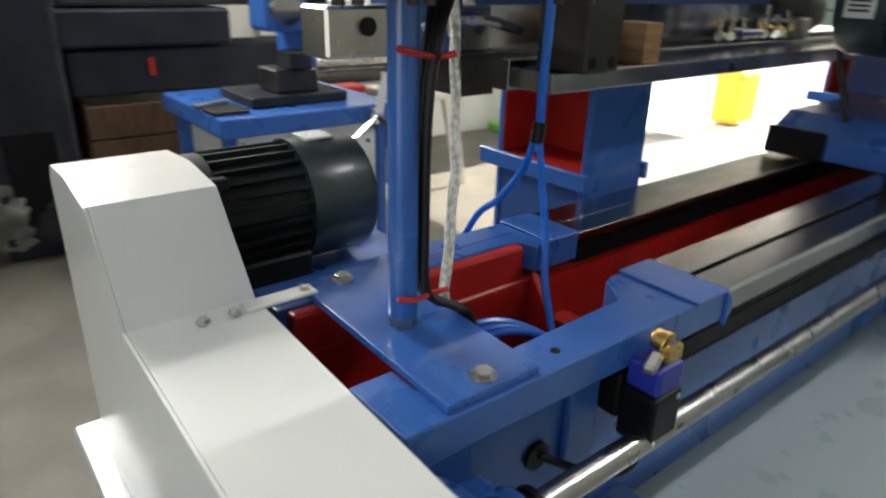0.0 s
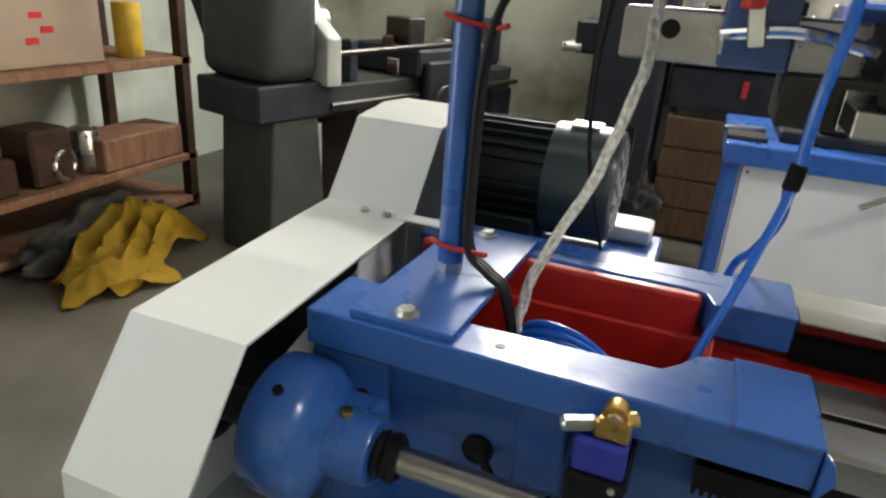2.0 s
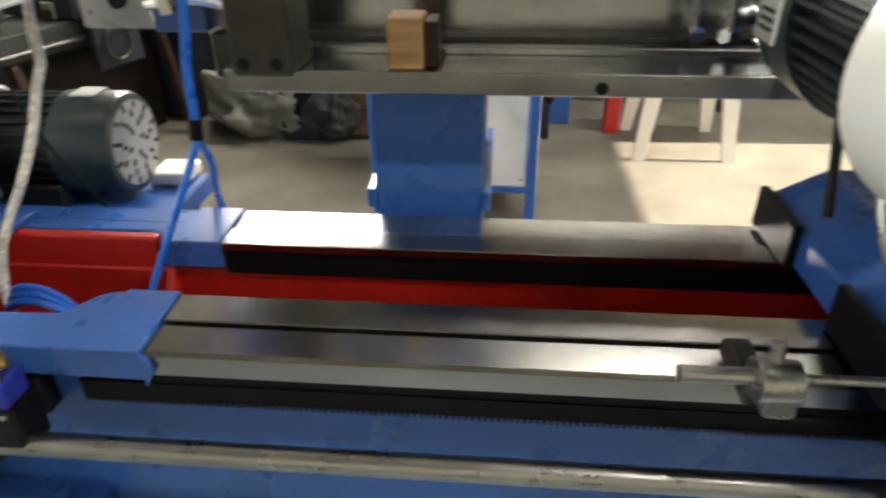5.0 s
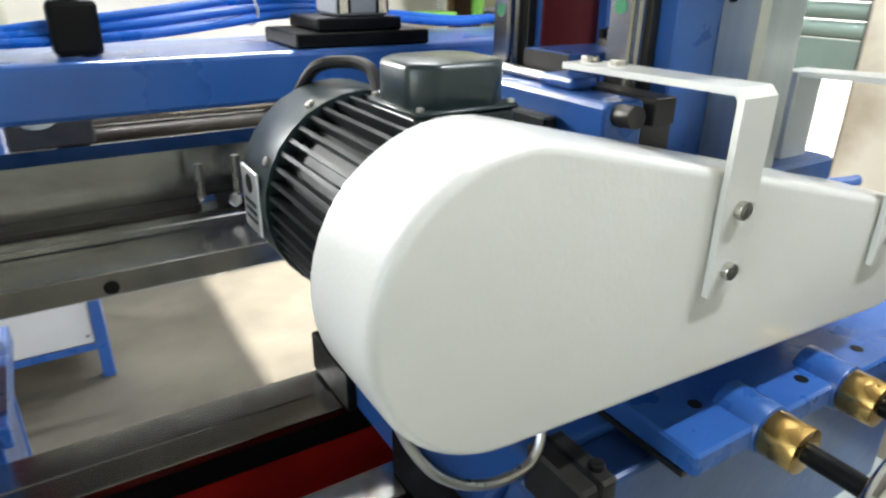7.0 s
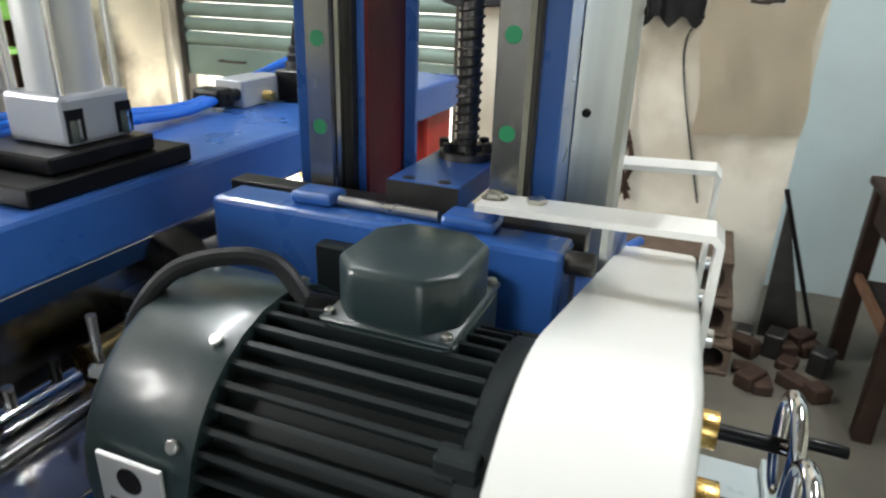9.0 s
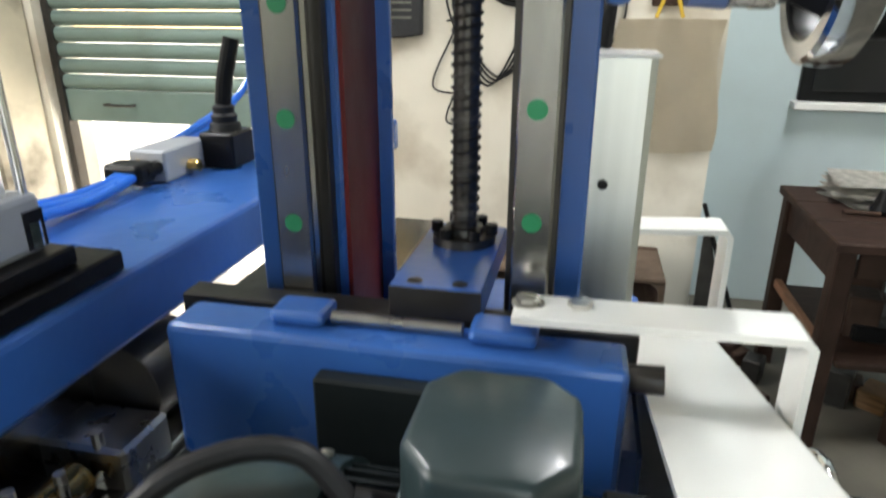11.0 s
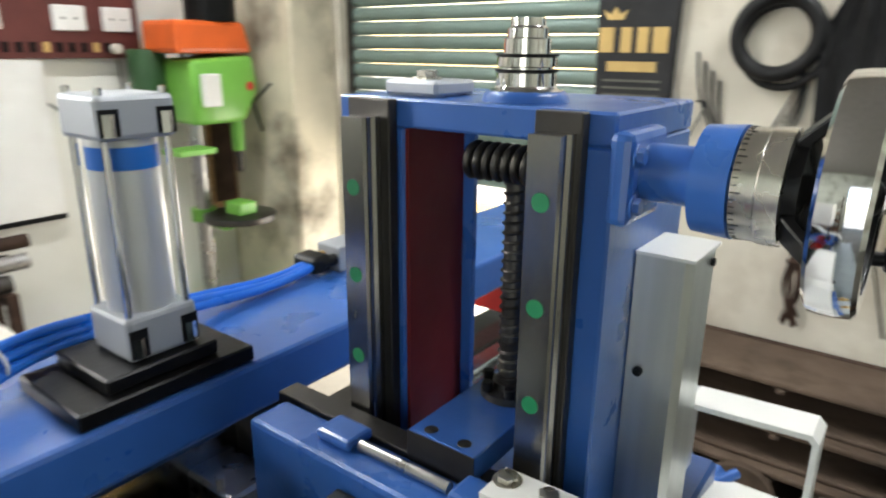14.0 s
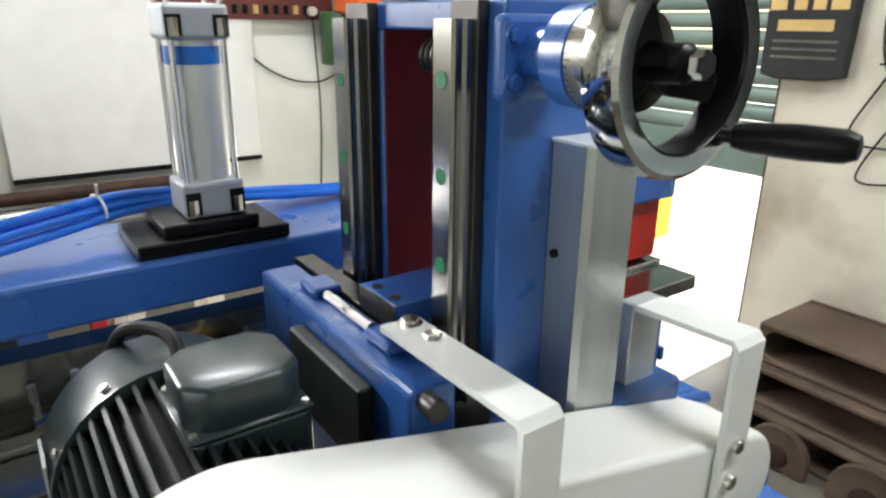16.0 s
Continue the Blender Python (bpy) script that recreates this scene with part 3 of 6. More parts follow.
# belt cover at the bed end
g1 = thing("belt_cover", (-0.86, 0.6, 0.311), "folded white sheet-metal belt cover at the bed end", "belt cover")
line = [(1.0, 0.311), (1.0, 0.68), (0.98, 0.70), (0.90, 0.705), (0.82, 0.696), (0.742, 0.598), (0.406, 0.583), (0.316, 0.471), (0.308, 0.311)]
part("cover_strip", strip(line[::-1], "x", -0.938, -0.816, -0.003), WHITE, g1, "folded white cover strip")
part("side_plate", prism(line, "x", -0.9415, -0.9385), WHITE, g1)
part("lug", box(-0.835, -0.758, 0.716, 0.738, 0.5965, 0.6005, 0.0015), WHITE, g1)
for x in (-0.875, -0.845):
    part("screw", hex_bolt((x, 0.722, 0.5985), (0, 0, 1), 0.005, 0.005), ZINC, g1)
part("screw", hex_bolt((-0.768, 0.727, 0.6005), (0, 0, 1), 0.0045, 0.004), ZINC, g1)
part("lug_plate", box(-0.905, -0.865, 0.3015, 0.3055, 0.313, 0.365, 0.001), WHITE, g1)
for z in (0.352, 0.328):
    part("screw", hex_bolt((-0.885, 0.3015, z), (0, -1, 0), 0.005, 0.004), ZINC, g1)
part("inner_plate", prism([(0.60, 0.36), (0.62, 0.575), (0.70, 0.585), (0.72, 0.40)], "x", -0.828, -0.826), WHITE_P, g1, "pale inner back plate")
bt = prism([(0.44, 0.515), (0.90, 0.59), (0.93, 0.56), (0.44, 0.44)], "x", -0.908, -0.888)
part("drive_belt", bt, RUBBER, g1, "black rubber belt")


def motor(name, label, body, cowl, at, n_fin=26, r=0.075, L0=0.02, L1=0.13, L2=0.225, feet=True):
    """A finned induction motor along +x from its flange at the origin; turned and placed by the matrix at."""
    m = thing(name, (0, 0, 0), label, "electric motor")
    part("end_shield", lathe_turn([(0, 0.02), (0, r * 0.9), (0.006, r * 0.97), (L0, r * 0.97), (L0, 0.03)], (0, 0, 0), (1, 0, 0)), body, m, smooth=35)
    part("stator", cyl((L0, 0, 0), (L1, 0, 0), r * 0.86, seg=40), body, m, smooth=40)
    fin = box(L0, L1, r * 0.84, r * 0.985, -0.0018, 0.0018, 0)
    f0 = part("cooling_fin", fin, body, m)
    for i in range(1, n_fin):
        o = new("cooling_fin", f0.data)
        o.parent = m
        o.rotation_euler = (2 * math.pi * i / n_fin, 0, 0)
    part("fan_cowl", lathe_turn([(L1, r * 0.8), (L1, r * 1.02), (L2 - 0.012, r * 1.02), (L2 - 0.003, r * 0.97), (L2, r * 0.88), (L2, 0.004)], (0, 0, 0), (1, 0, 0)), cowl, m, "smooth sheet fan cowl", smooth=35)
    g = bmesh.new()
    for ri in (0.25, 0.42, 0.59, 0.76):
        k = int(ri * 16)
        for i in range(k):
            a = 2 * math.pi * i / k + ri
            box(L2 - 0.001, L2 + 0.0014, -0.0032, 0.0032, r * ri - 0.0058, r * ri + 0.0058, 0, g)
            vs = g.verts[-8:]
            bmesh.ops.rotate(g, verts=vs, cent=(0, 0, 0), matrix=Matrix.Rotation(a, 3, "X"))
    part("cowl_slots", g, BLACK_OX, m)
    for s in (-1, 1) if feet else ():
        part("foot", box(L0 + 0.005, L1 - 0.005, s * r * 0.75 - 0.014, s * r * 0.75 + 0.014, -r * 1.12, -r * 0.6, 0.003), body, m)
    for i in range(4):
        a = math.pi / 4 + i * math.pi / 2
        part("tie_lug", box(L0 - 0.012, L0 + 0.012, r * 0.93 * math.cos(a) - 0.008, r * 0.93 * math.cos(a) + 0.008, r * 0.93 * math.sin(a) - 0.008, r * 0.93 * math.sin(a) + 0.008, 0.002), body, m)
    m.matrix_world = at
    return m


m1 = motor("drive_motor", "dark green-grey finned electric motor behind the belt cover", MOTOR, MOTOR_GREY, Matrix.Translation((-0.814, 0.935, 0.625)), r=0.079)
part("fan_grille", cyl((0.2245, 0, 0), (0.2257, 0, 0), 0.067, seg=40), ALU_CAST, m1, "pale slotted fan grille")
part("rating_plate", box(0.15, 0.19, -0.02, 0.02, 0.0795, 0.0825, 0), ALU, m1, "small bright rating plate")
solid("motor_plate", box(-0.83, -0.52, 0.80, 1.02, 0.50, 0.536, 0.003), BLUE, "blue painted motor base plate", "base plate")
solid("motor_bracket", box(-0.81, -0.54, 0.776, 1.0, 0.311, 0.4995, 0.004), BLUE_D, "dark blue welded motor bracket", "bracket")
jb = solid("terminal_cover", box(-0.60, -0.535, 0.96, 1.03, 0.537, 0.56, 0.006, seg=2), WHITE, "white painted rounded cover on the motor plate", "cover")

# ---------- control box on its post ----------
pn = thing("control_box", (-0.718, 0.62, ZB), "white control box on a blue post tied with cables", "control box")
part("post", cyl((-0.718, 0.622, ZB + 0.019), (-0.718, 0.622, 0.893), 0.0138, seg=24), BLUE, pn, smooth=30)
part("locknut", cyl((-0.718, 0.622, ZB + 0.0073), (-0.718, 0.622, ZB + 0.021), 0.0135, seg=6), STEEL, pn)
part("box", box(-0.875, -0.475, 0.555, 0.775, 0.896, 1.26, 0.004), WHITE, pn, "white painted steel box")
part("flange", box(-0.885, -0.465, 0.548, 0.782, 0.892, 0.8958, 0.001), ALU, pn)
for x in (-0.81, -0.795, -0.75, -0.735, -0.60, -0.56):
    part("screw", hex_bolt((x, 0.565, 0.892), (0, 0, -1), 0.0045, 0.009), DARK_STEEL, pn)
for z in (0.845, 0.625):
    part("tie", tube([(-0.735, 0.606, z + 0.004), (-0.718, 0.602, z), (-0.698, 0.61, z - 0.004), (-0.69, 0.615, z - 0.006), (-0.675, 0.606, z - 0.002)], 0.0028, seg=6, steps=4), RED_PLASTIC, pn, "red plastic tie strip")
for i in range(3):
    d = 0.006 * i
    part("cable", tube([(-0.66 - d, 0.63 + d, 0.893), (-0.685 - d * 0.3, 0.615 + d, 0.86), (-0.698, 0.612 + d, 0.80), (-0.700, 0.612 + d, 0.70), (-0.697, 0.611 + d, 0.625), (-0.672, 0.604 + d, 0.604), (-0.652, 0.60 + d, 0.59), (-0.638, 0.60 + d, 0.54), (-0.63, 0.61, 0.47)], 0.0038, seg=8), RUBBER, pn, "black cable")
line_c = [(-0.562, 0.75, 0.893), (-0.565, 0.74, 0.80), (-0.59, 0.705, 0.70), (-0.636, 0.66, 0.59), (-0.643, 0.648, 0.54), (-0.64, 0.64, 0.45)]
for s_ in range(3):
    tw = []
    for i in range(61):
        k = i / 60 * 5
        a_, b_ = Vector(line_c[min(int(k), 4)]), Vector(line_c[min(int(k), 4) + 1])
        p_ = a_.lerp(b_, k - min(int(k), 4))
        ang = i * 0.24 + s_ * 2.094
        tw.append(p_ + Vector((0.0036 * math.cos(ang), 0.0036 * math.sin(ang), 0)))
    part("conduit", tube(tw, 0.0031, seg=7, steps=2), BRAID, pn, "pale braided conduit strand")
part("cable", tube([(-0.60, 0.70, 0.893), (-0.612, 0.73, 0.80), (-0.61, 0.76, 0.70), (-0.59, 0.80, 0.60), (-0.585, 0.82, 0.56)], 0.0026, seg=8), RUBBER, pn, "thin black cable")

# blue air hoses
ah = thing("air_hose", (-0.4, 0.76, 0.5), "bright blue air hose with a black Y fitting", "air hose")
part("hose", tube([(-0.37, 0.80, 1.25), (-0.385, 0.775, 1.0), (-0.388, 0.77, 0.87), (-0.397, 0.764, 0.79), (-0.399, 0.762, 0.727)], 0.0062), PLASTIC_BLUE, ah)
part("y_fitting", cyl((-0.399, 0.762, 0.728), (-0.402, 0.762, 0.70), 0.009, seg=14, bev=0.002), BLACK_OX, ah)
part("hose", tube([(-0.400, 0.760, 0.702), (-0.413, 0.738, 0.66), (-0.437, 0.70, 0.59), (-0.455, 0.678, 0.54), (-0.475, 0.64, 0.48), (-0.53, 0.60, 0.46)], 0.0052), PLASTIC_BLUE, ah)
part("hose", tube([(-0.404, 0.765, 0.702), (-0.40, 0.785, 0.66), (-0.415, 0.815, 0.61), (-0.43, 0.85, 0.57), (-0.44, 0.90, 0.45), (-0.44, 0.93, 0.262)], 0.0052), PLASTIC_BLUE, ah)
ch = thing("hose_coil", (-0.57, 0.60, 0.40), "loose blue hose lying in the red pocket", "air hose")
for i in range(3):
    d = 0.007 * i
    part("hose", tube([(-0.655, 0.645 + d, 0.48), (-0.63, 0.635 + d, 0.52 + d), (-0.58, 0.625 + d, 0.533 + d * 0.6), (-0.53, 0.61 + d, 0.52), (-0.49, 0.60, 0.485), (-0.478, 0.61, 0.43)], 0.005), PLASTIC_BLUE, ch)

# limit switch
sw = thing("limit_switch", (-0.521, 0.47, 0.5), "black and blue limit switch with a brass roller lever", "limit switch")
part("mount", box(-0.546, -0.496, 0.4865, 0.5118, 0.484, 0.538, 0.003), BLACK_OX, sw)
part("body", box(-0.545, -0.498, 0.444, 0.486, 0.468, 0.528, 0.004, seg=2), BLACK_OX, sw)
part("head", box(-0.542, -0.501, 0.446, 0.484, 0.5285, 0.560, 0.004, seg=2), mat("switch_blue", (0.02, 0.03, 0.3), 0.4), sw, "deep blue switch head")
part("lever", box(-0.556, -0.527, 0.450, 0.464, 0.5605, 0.571, 0.003, rot=(0, -8, 18)), STEEL, sw)
part("arm", box(-0.530, -0.502, 0.449, 0.458, 0.5605, 0.579, 0.003), BRASS, sw)
part("roller", cyl((-0.516, 0.458, 0.577), (-0.516, 0.474, 0.577), 0.0105, seg=20, bev=0.001), BRASS, sw, smooth=30)
part("spindle", cyl((-0.526, 0.455, 0.570), (-0.500, 0.468, 0.576), 0.006, seg=14), BRASS, sw)
part("pivot_nut", cyl((-0.516, 0.457, 0.577), (-0.516, 0.452, 0.577), 0.0065, seg=6), ZINC, sw)
part("screw", socket_bolt((-0.508, 0.444, 0.522), (0, -1, 0), 0.003, 0.002), ZINC, sw)
part("screw", socket_bolt((-0.538, 0.444, 0.475), (0, -1, 0), 0.003, 0.002), ZINC, sw)
part("cable", tube([(-0.533, 0.462, 0.470), (-0.550, 0.458, 0.445), (-0.585, 0.47, 0.443), (-0.615, 0.49, 0.458), (-0.632, 0.507, 0.466)], 0.0045), RUBBER, sw)

# ---------- carriage with its column ----------
cg = thing("carriage", (0.65, 0.6, ZB), "blue carriage on the bed with an upright slide column", "carriage")
part("saddle", prism([(0.335, ZB + 0.001), (0.335, 0.63), (0.40, 0.665), (1.05, 0.665), (1.05, ZB + 0.001)], "y", 0.44, 0.80, bev=0.004), BLUE, cg, "blue cast saddle on the ways")
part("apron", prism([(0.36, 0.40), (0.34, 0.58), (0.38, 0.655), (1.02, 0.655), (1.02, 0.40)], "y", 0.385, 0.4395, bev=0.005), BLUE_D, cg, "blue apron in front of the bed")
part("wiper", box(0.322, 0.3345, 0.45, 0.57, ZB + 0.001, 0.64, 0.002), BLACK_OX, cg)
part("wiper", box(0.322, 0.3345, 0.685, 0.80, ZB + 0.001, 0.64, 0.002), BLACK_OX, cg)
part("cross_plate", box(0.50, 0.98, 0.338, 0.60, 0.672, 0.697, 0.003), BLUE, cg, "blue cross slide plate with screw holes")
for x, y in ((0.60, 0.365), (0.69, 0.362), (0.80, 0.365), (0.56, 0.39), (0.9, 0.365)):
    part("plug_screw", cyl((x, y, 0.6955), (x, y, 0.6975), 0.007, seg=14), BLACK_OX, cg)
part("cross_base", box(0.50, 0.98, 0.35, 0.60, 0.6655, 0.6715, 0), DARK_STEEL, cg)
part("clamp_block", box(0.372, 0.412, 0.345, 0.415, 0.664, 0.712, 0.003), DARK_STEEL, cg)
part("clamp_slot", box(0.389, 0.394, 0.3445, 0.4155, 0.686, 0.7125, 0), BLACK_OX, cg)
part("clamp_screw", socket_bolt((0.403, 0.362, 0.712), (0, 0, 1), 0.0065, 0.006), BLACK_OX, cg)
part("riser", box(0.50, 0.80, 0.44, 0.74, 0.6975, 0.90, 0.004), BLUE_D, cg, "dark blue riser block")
# column
part("front_cheek", box(0.5785, 0.745, 0.492, 0.548, 0.9005, 1.249, 0.002), BLUE, cg, "blue painted column cheek")
part("rear_cheek", box(0.5785, 0.672, 0.684, 0.760, 0.9005, 1.249, 0.002), BLUE, cg, "blue painted column cheek")
part("inner_face", box(0.581, 0.664, 0.680, 0.6838, 0.92, 1.2485, 0), MAROON, cg, "dark maroon inner face")
part("top_plate", box(0.5785, 0.745, 0.492, 0.760, 1.2495, 1.274, 0.002), BLUE, cg)
part("edge_flange", box(0.664, 0.672, 0.668, 0.6838, 0.92, 1.2485, 0.001), BLUE, cg)
part("rail_seat", box(0.5665, 0.578, 0.512, 0.550, 0.93, 1.2735, 0.001), DARK_STEEL, cg)
part("rail_seat", box(0.5665, 0.578, 0.690, 0.738, 0.93, 1.2735, 0.001), DARK_STEEL, cg)
for yc_, z1 in ((0.530, 1.212), (0.713, 1.199)):
    sec = [(0.5660, yc_ - 0.014), (0.5595, yc_ - 0.014), (0.5565, yc_ - 0.0115), (0.5525, yc_ - 0.0115), (0.5480, yc_ - 0.014), (0.5450, yc_ - 0.0125), (0.5450, yc_ + 0.0125), (0.5480, yc_ + 0.014), (0.5525, yc_ + 0.0115), (0.5565, yc_ + 0.0115), (0.5595, yc_ + 0.014), (0.5660, yc_ + 0.014)]
    rl = part("linear_rail", prism(sec, "z", 0.955, 1.259), RAIL, cg, "ground steel linear rail")
    for k in range(3):
        part("rail_plug", cyl((0.5452, yc_, z1 - 0.08 * k), (0.5444, yc_, z1 - 0.08 * k), 0.0072, seg=22), GREEN_DOT, rl, "green plastic hole plug")
# ball screw and worm
part("ball_screw", cyl((0.62, 0.592, 1.01), (0.62, 0.592, 1.215), 0.0105, seg=20), DARK_STEEL, cg, smooth=30)
hx = [(0.62 + 0.0112 * math.cos(a), 0.592 + 0.0112 * math.sin(a), 1.022 + 0.19 * i / 352) for i, a in [(i, i * 2 * math.pi / 16) for i in range(353)]]
part("screw_thread", tube(hx, 0.0017, seg=5, steps=1), DARK_STEEL, cg)
part("worm", cyl((0.60, 0.545, 1.226), (0.60, 0.628, 1.226), 0.0125, seg=24), BLACK_OX, cg, "dark worm shaft", smooth=40)
wx = [(0.60 + 0.0135 * math.cos(a), 0.546 + 0.0805 * i / 160, 1.226 + 0.0135 * math.sin(a)) for i, a in [(i, i * 2 * math.pi / 18) for i in range(161)]]
part("worm_thread", tube(wx, 0.0033, seg=7, steps=1), DARK_STEEL, cg, "round-topped worm thread", smooth=70)
part("collar", lathe_turn([(0, 0.031), (0.008, 0.031), (0.01, 0.026), (0.012, 0.0245), (0.022, 0.0245), (0.023, 0.021), (0.026, 0.021), (0.027, 0.0245), (0.034, 0.0245), (0.036, 0.019), (0.048, 0.019), (0.049, 0.0165), (0.056, 0.0165), (0.058, 0.014), (0.064, 0.014)], (0.625, 0.592, 1.2745), (0, 0, 1)), CHROME, cg, "stacked polished locknuts", smooth=30)
for z_ in (1.2835, 1.2975, 1.3095):
    part("gap_ring", lathe_turn([(0, 0.0256), (0.0018, 0.0256)], (0.625, 0.592, z_), (0, 0, 1)), BLACK_OX, cg, "black gap between locknuts", smooth=30)
part("collar_base", lathe_turn([(0, 0.036), (0.006, 0.034), (0.0085, 0.031)], (0.625, 0.592, 1.2742), (0, 0, 1)), BLUE, cg, smooth=40)
part("side_block", box(0.60, 0.66, 0.665, 0.725, 1.2745, 1.288, 0.003), ALU_CAST, cg)
part("bolt", hex_bolt((0.625, 0.695, 1.288), (0, 0, 1), 0.010, 0.008), ZINC, cg)
# nut plate
part("nut_plate", box(0.516, 0.665, 0.5605, 0.6285, 0.984, 1.0075, 0.001), BLUE, cg, "blue topped steel nut plate")
part("nut_edge", box(0.5145, 0.5158, 0.5605, 0.6285, 0.984, 1.007, 0), DARK_STEEL, cg)
for y in (0.578, 0.612):
    part("plug_screw", socket_bolt((0.527, y, 1.0065), (0, 0, 1), 0.0062, 0.0015), DARK_STEEL, cg)
part("nut_flange", lathe_turn([(0, 0.027), (0.007, 0.027), (0.008, 0.025), (0.008, 0.017), (0.014, 0.016), (0.014, 0.011)], (0.62, 0.592, 1.008), (0, 0, 1)), DARK_STEEL, cg, smooth=30)
for i in range(6):
    a = math.pi / 6 + i * math.pi / 3
    part("cap_screw", socket_bolt((0.62 + 0.0235 * math.cos(a), 0.592 + 0.0235 * math.sin(a), 1.0155), (0, 0, 1), 0.0052, 0.009), BLACK_OX, cg)
# motor mounting block and its dovetail
part("slide_block", box(0.468, 0.5135, 0.458, 0.784, 0.87, 0.982, 0.005, seg=2), BLUE, cg, "blue slide block")
part("gib_strip", box(0.5165, 0.542, 0.45, 0.80, 0.96, 0.9835, 0.001), DARK_STEEL, cg, "dark ground gib strip")
part("slide_core", box(0.5137, 0.55, 0.46, 0.78, 0.8705, 0.959, 0), DARK_STEEL, cg)
for y0, y1 in ((0.518, 0.565), (0.668, 0.71)):
    part("clip", box(0.484, 0.516, y0, y1, 0.9825, 0.993, 0.004, seg=2), BLUE, cg)
part("clamp_rod", cyl((0.496, 0.57, 0.987), (0.496, 0.665, 0.987), 0.005, seg=14), STEEL, cg)
part("pivot_pin", cyl((0.482, 0.458, 0.972), (0.480, 0.436, 0.974), 0.0095, seg=18, bev=0.001), DARK_STEEL, cg, smooth=30)
part("seat_plate", box(0.452, 0.4675, 0.515, 0.665, 0.88, 0.962, 0.002), MOTOR, cg)
# side cover
cv = part("side_cover", prism([(0.637, 0.491), (0.637, 0.452), (0.643, 0.446), (0.696, 0.446), (0.702, 0.452), (0.702, 0.491)], "z", 0.80, 1.16), BRUSHED, cg, "brushed pale grey folded cover")
part("cover_cap", box(0.635, 0.704, 0.444, 0.4912, 1.1603, 1.163, 0), WHITE, cv)
for x, y, z in ((0.637, 0.480, 1.06), (0.637, 0.480, 0.86)):
    part("cover_screw", socket_bolt((x, y, z), (-1, 0, 0), 0.0042, 0.004), BLACK_OX, cv)
part("cover_screw", socket_bolt((0.685, 0.4455, 1.15), (0, -1, 0), 0.0035, 0.003), BLACK_OX, cv)
part("base_lug", box(0.75, 0.86, 0.44, 0.52, 0.80, 0.86, 0.006), BLUE, cg)
part("adjust_screw", cyl((0.80, 0.445, 0.866), (0.832, 0.425, 0.872), 0.006, seg=12), BLUE, cg)

# handwheel on the column
hw = thing("handwheel", (0.60, 0.42, 1.234), "chromed handwheel with black spokes and grip on a graduated dial", "handwheel")
HX, HZ = 0.598, 1.233
part("bracket", box(HX - 0.035, HX + 0.035, 0.474, 0.4915, HZ - 0.035, HZ + 0.03, 0.006, seg=2), BLUE, hw)
for dz in (-0.02, 0.014):
    part("bolt", hex_bolt((HX - 0.026, 0.474, HZ + dz), (0, -1, 0), 0.006, 0.006), BLUE, hw)
part("sleeve", lathe_turn([(0, 0.0205), (0.036, 0.0205), (0.037, 0.036), (0.061, 0.0375), (0.062, 0.03)], (HX, 0.474, HZ), (0, -1, 0)), BLUE, hw, smooth=30)
part("dial", lathe_turn([(0, 0.03), (0, 0.0365), (0.014, 0.0365), (0.015, 0.0375), (0.028, 0.0375), (0.029, 0.034)], (HX, 0.4115, HZ), (0, -1, 0), seg=48), ZINC, hw, "satin graduated dial", smooth=30)
tk = bmesh.new()
for i in range(50):
    a = 2 * math.pi * i / 50
    h = 0.006 if i % 5 == 0 else 0.0035
    box(0.0364, 0.0368, -0.0003, 0.0003, 0, h, 0, tk)
    bmesh.ops.rotate(tk, verts=tk.verts[-8:], cent=(0, 0, 0), matrix=Matrix.Rotation(a, 3, "Z"))
tk.transform(Matrix.Translation((HX, 0.411, HZ)) @ Matrix.Rotation(radians(90), 4, "X"))
part("graduations", tk, BLACK_OX, hw)
part("hub_ring", lathe_turn([(0, 0.034), (0.008, 0.0335), (0.010, 0.026), (0.014, 0.014), (0.034, 0.0125), (0.042, 0.0125), (0.046, 0.009), (0.048, 0.004)], (HX, 0.3825, HZ), (0, -1, 0)), BLACK_OX, hw, smooth=30)
part("rim", band([(-0.0135, 0.0575), (-0.014, 0.0690), (-0.0115, 0.0725), (-0.004, 0.0735), (0.004, 0.0735), (0.0115, 0.0725), (0.014, 0.0690), (0.0135, 0.0575)], (HX, 0.349, HZ), (0, 1, 0)), CHROME, hw, "polished chrome rim", smooth=30)
part("inner_ring", band([(-0.0115, 0.055), (-0.0115, 0.0573), (0.0115, 0.0573), (0.0115, 0.055), (0, 0.0535)], (HX, 0.349, HZ), (0, 1, 0)), BLACK_OX, hw, smooth=40)
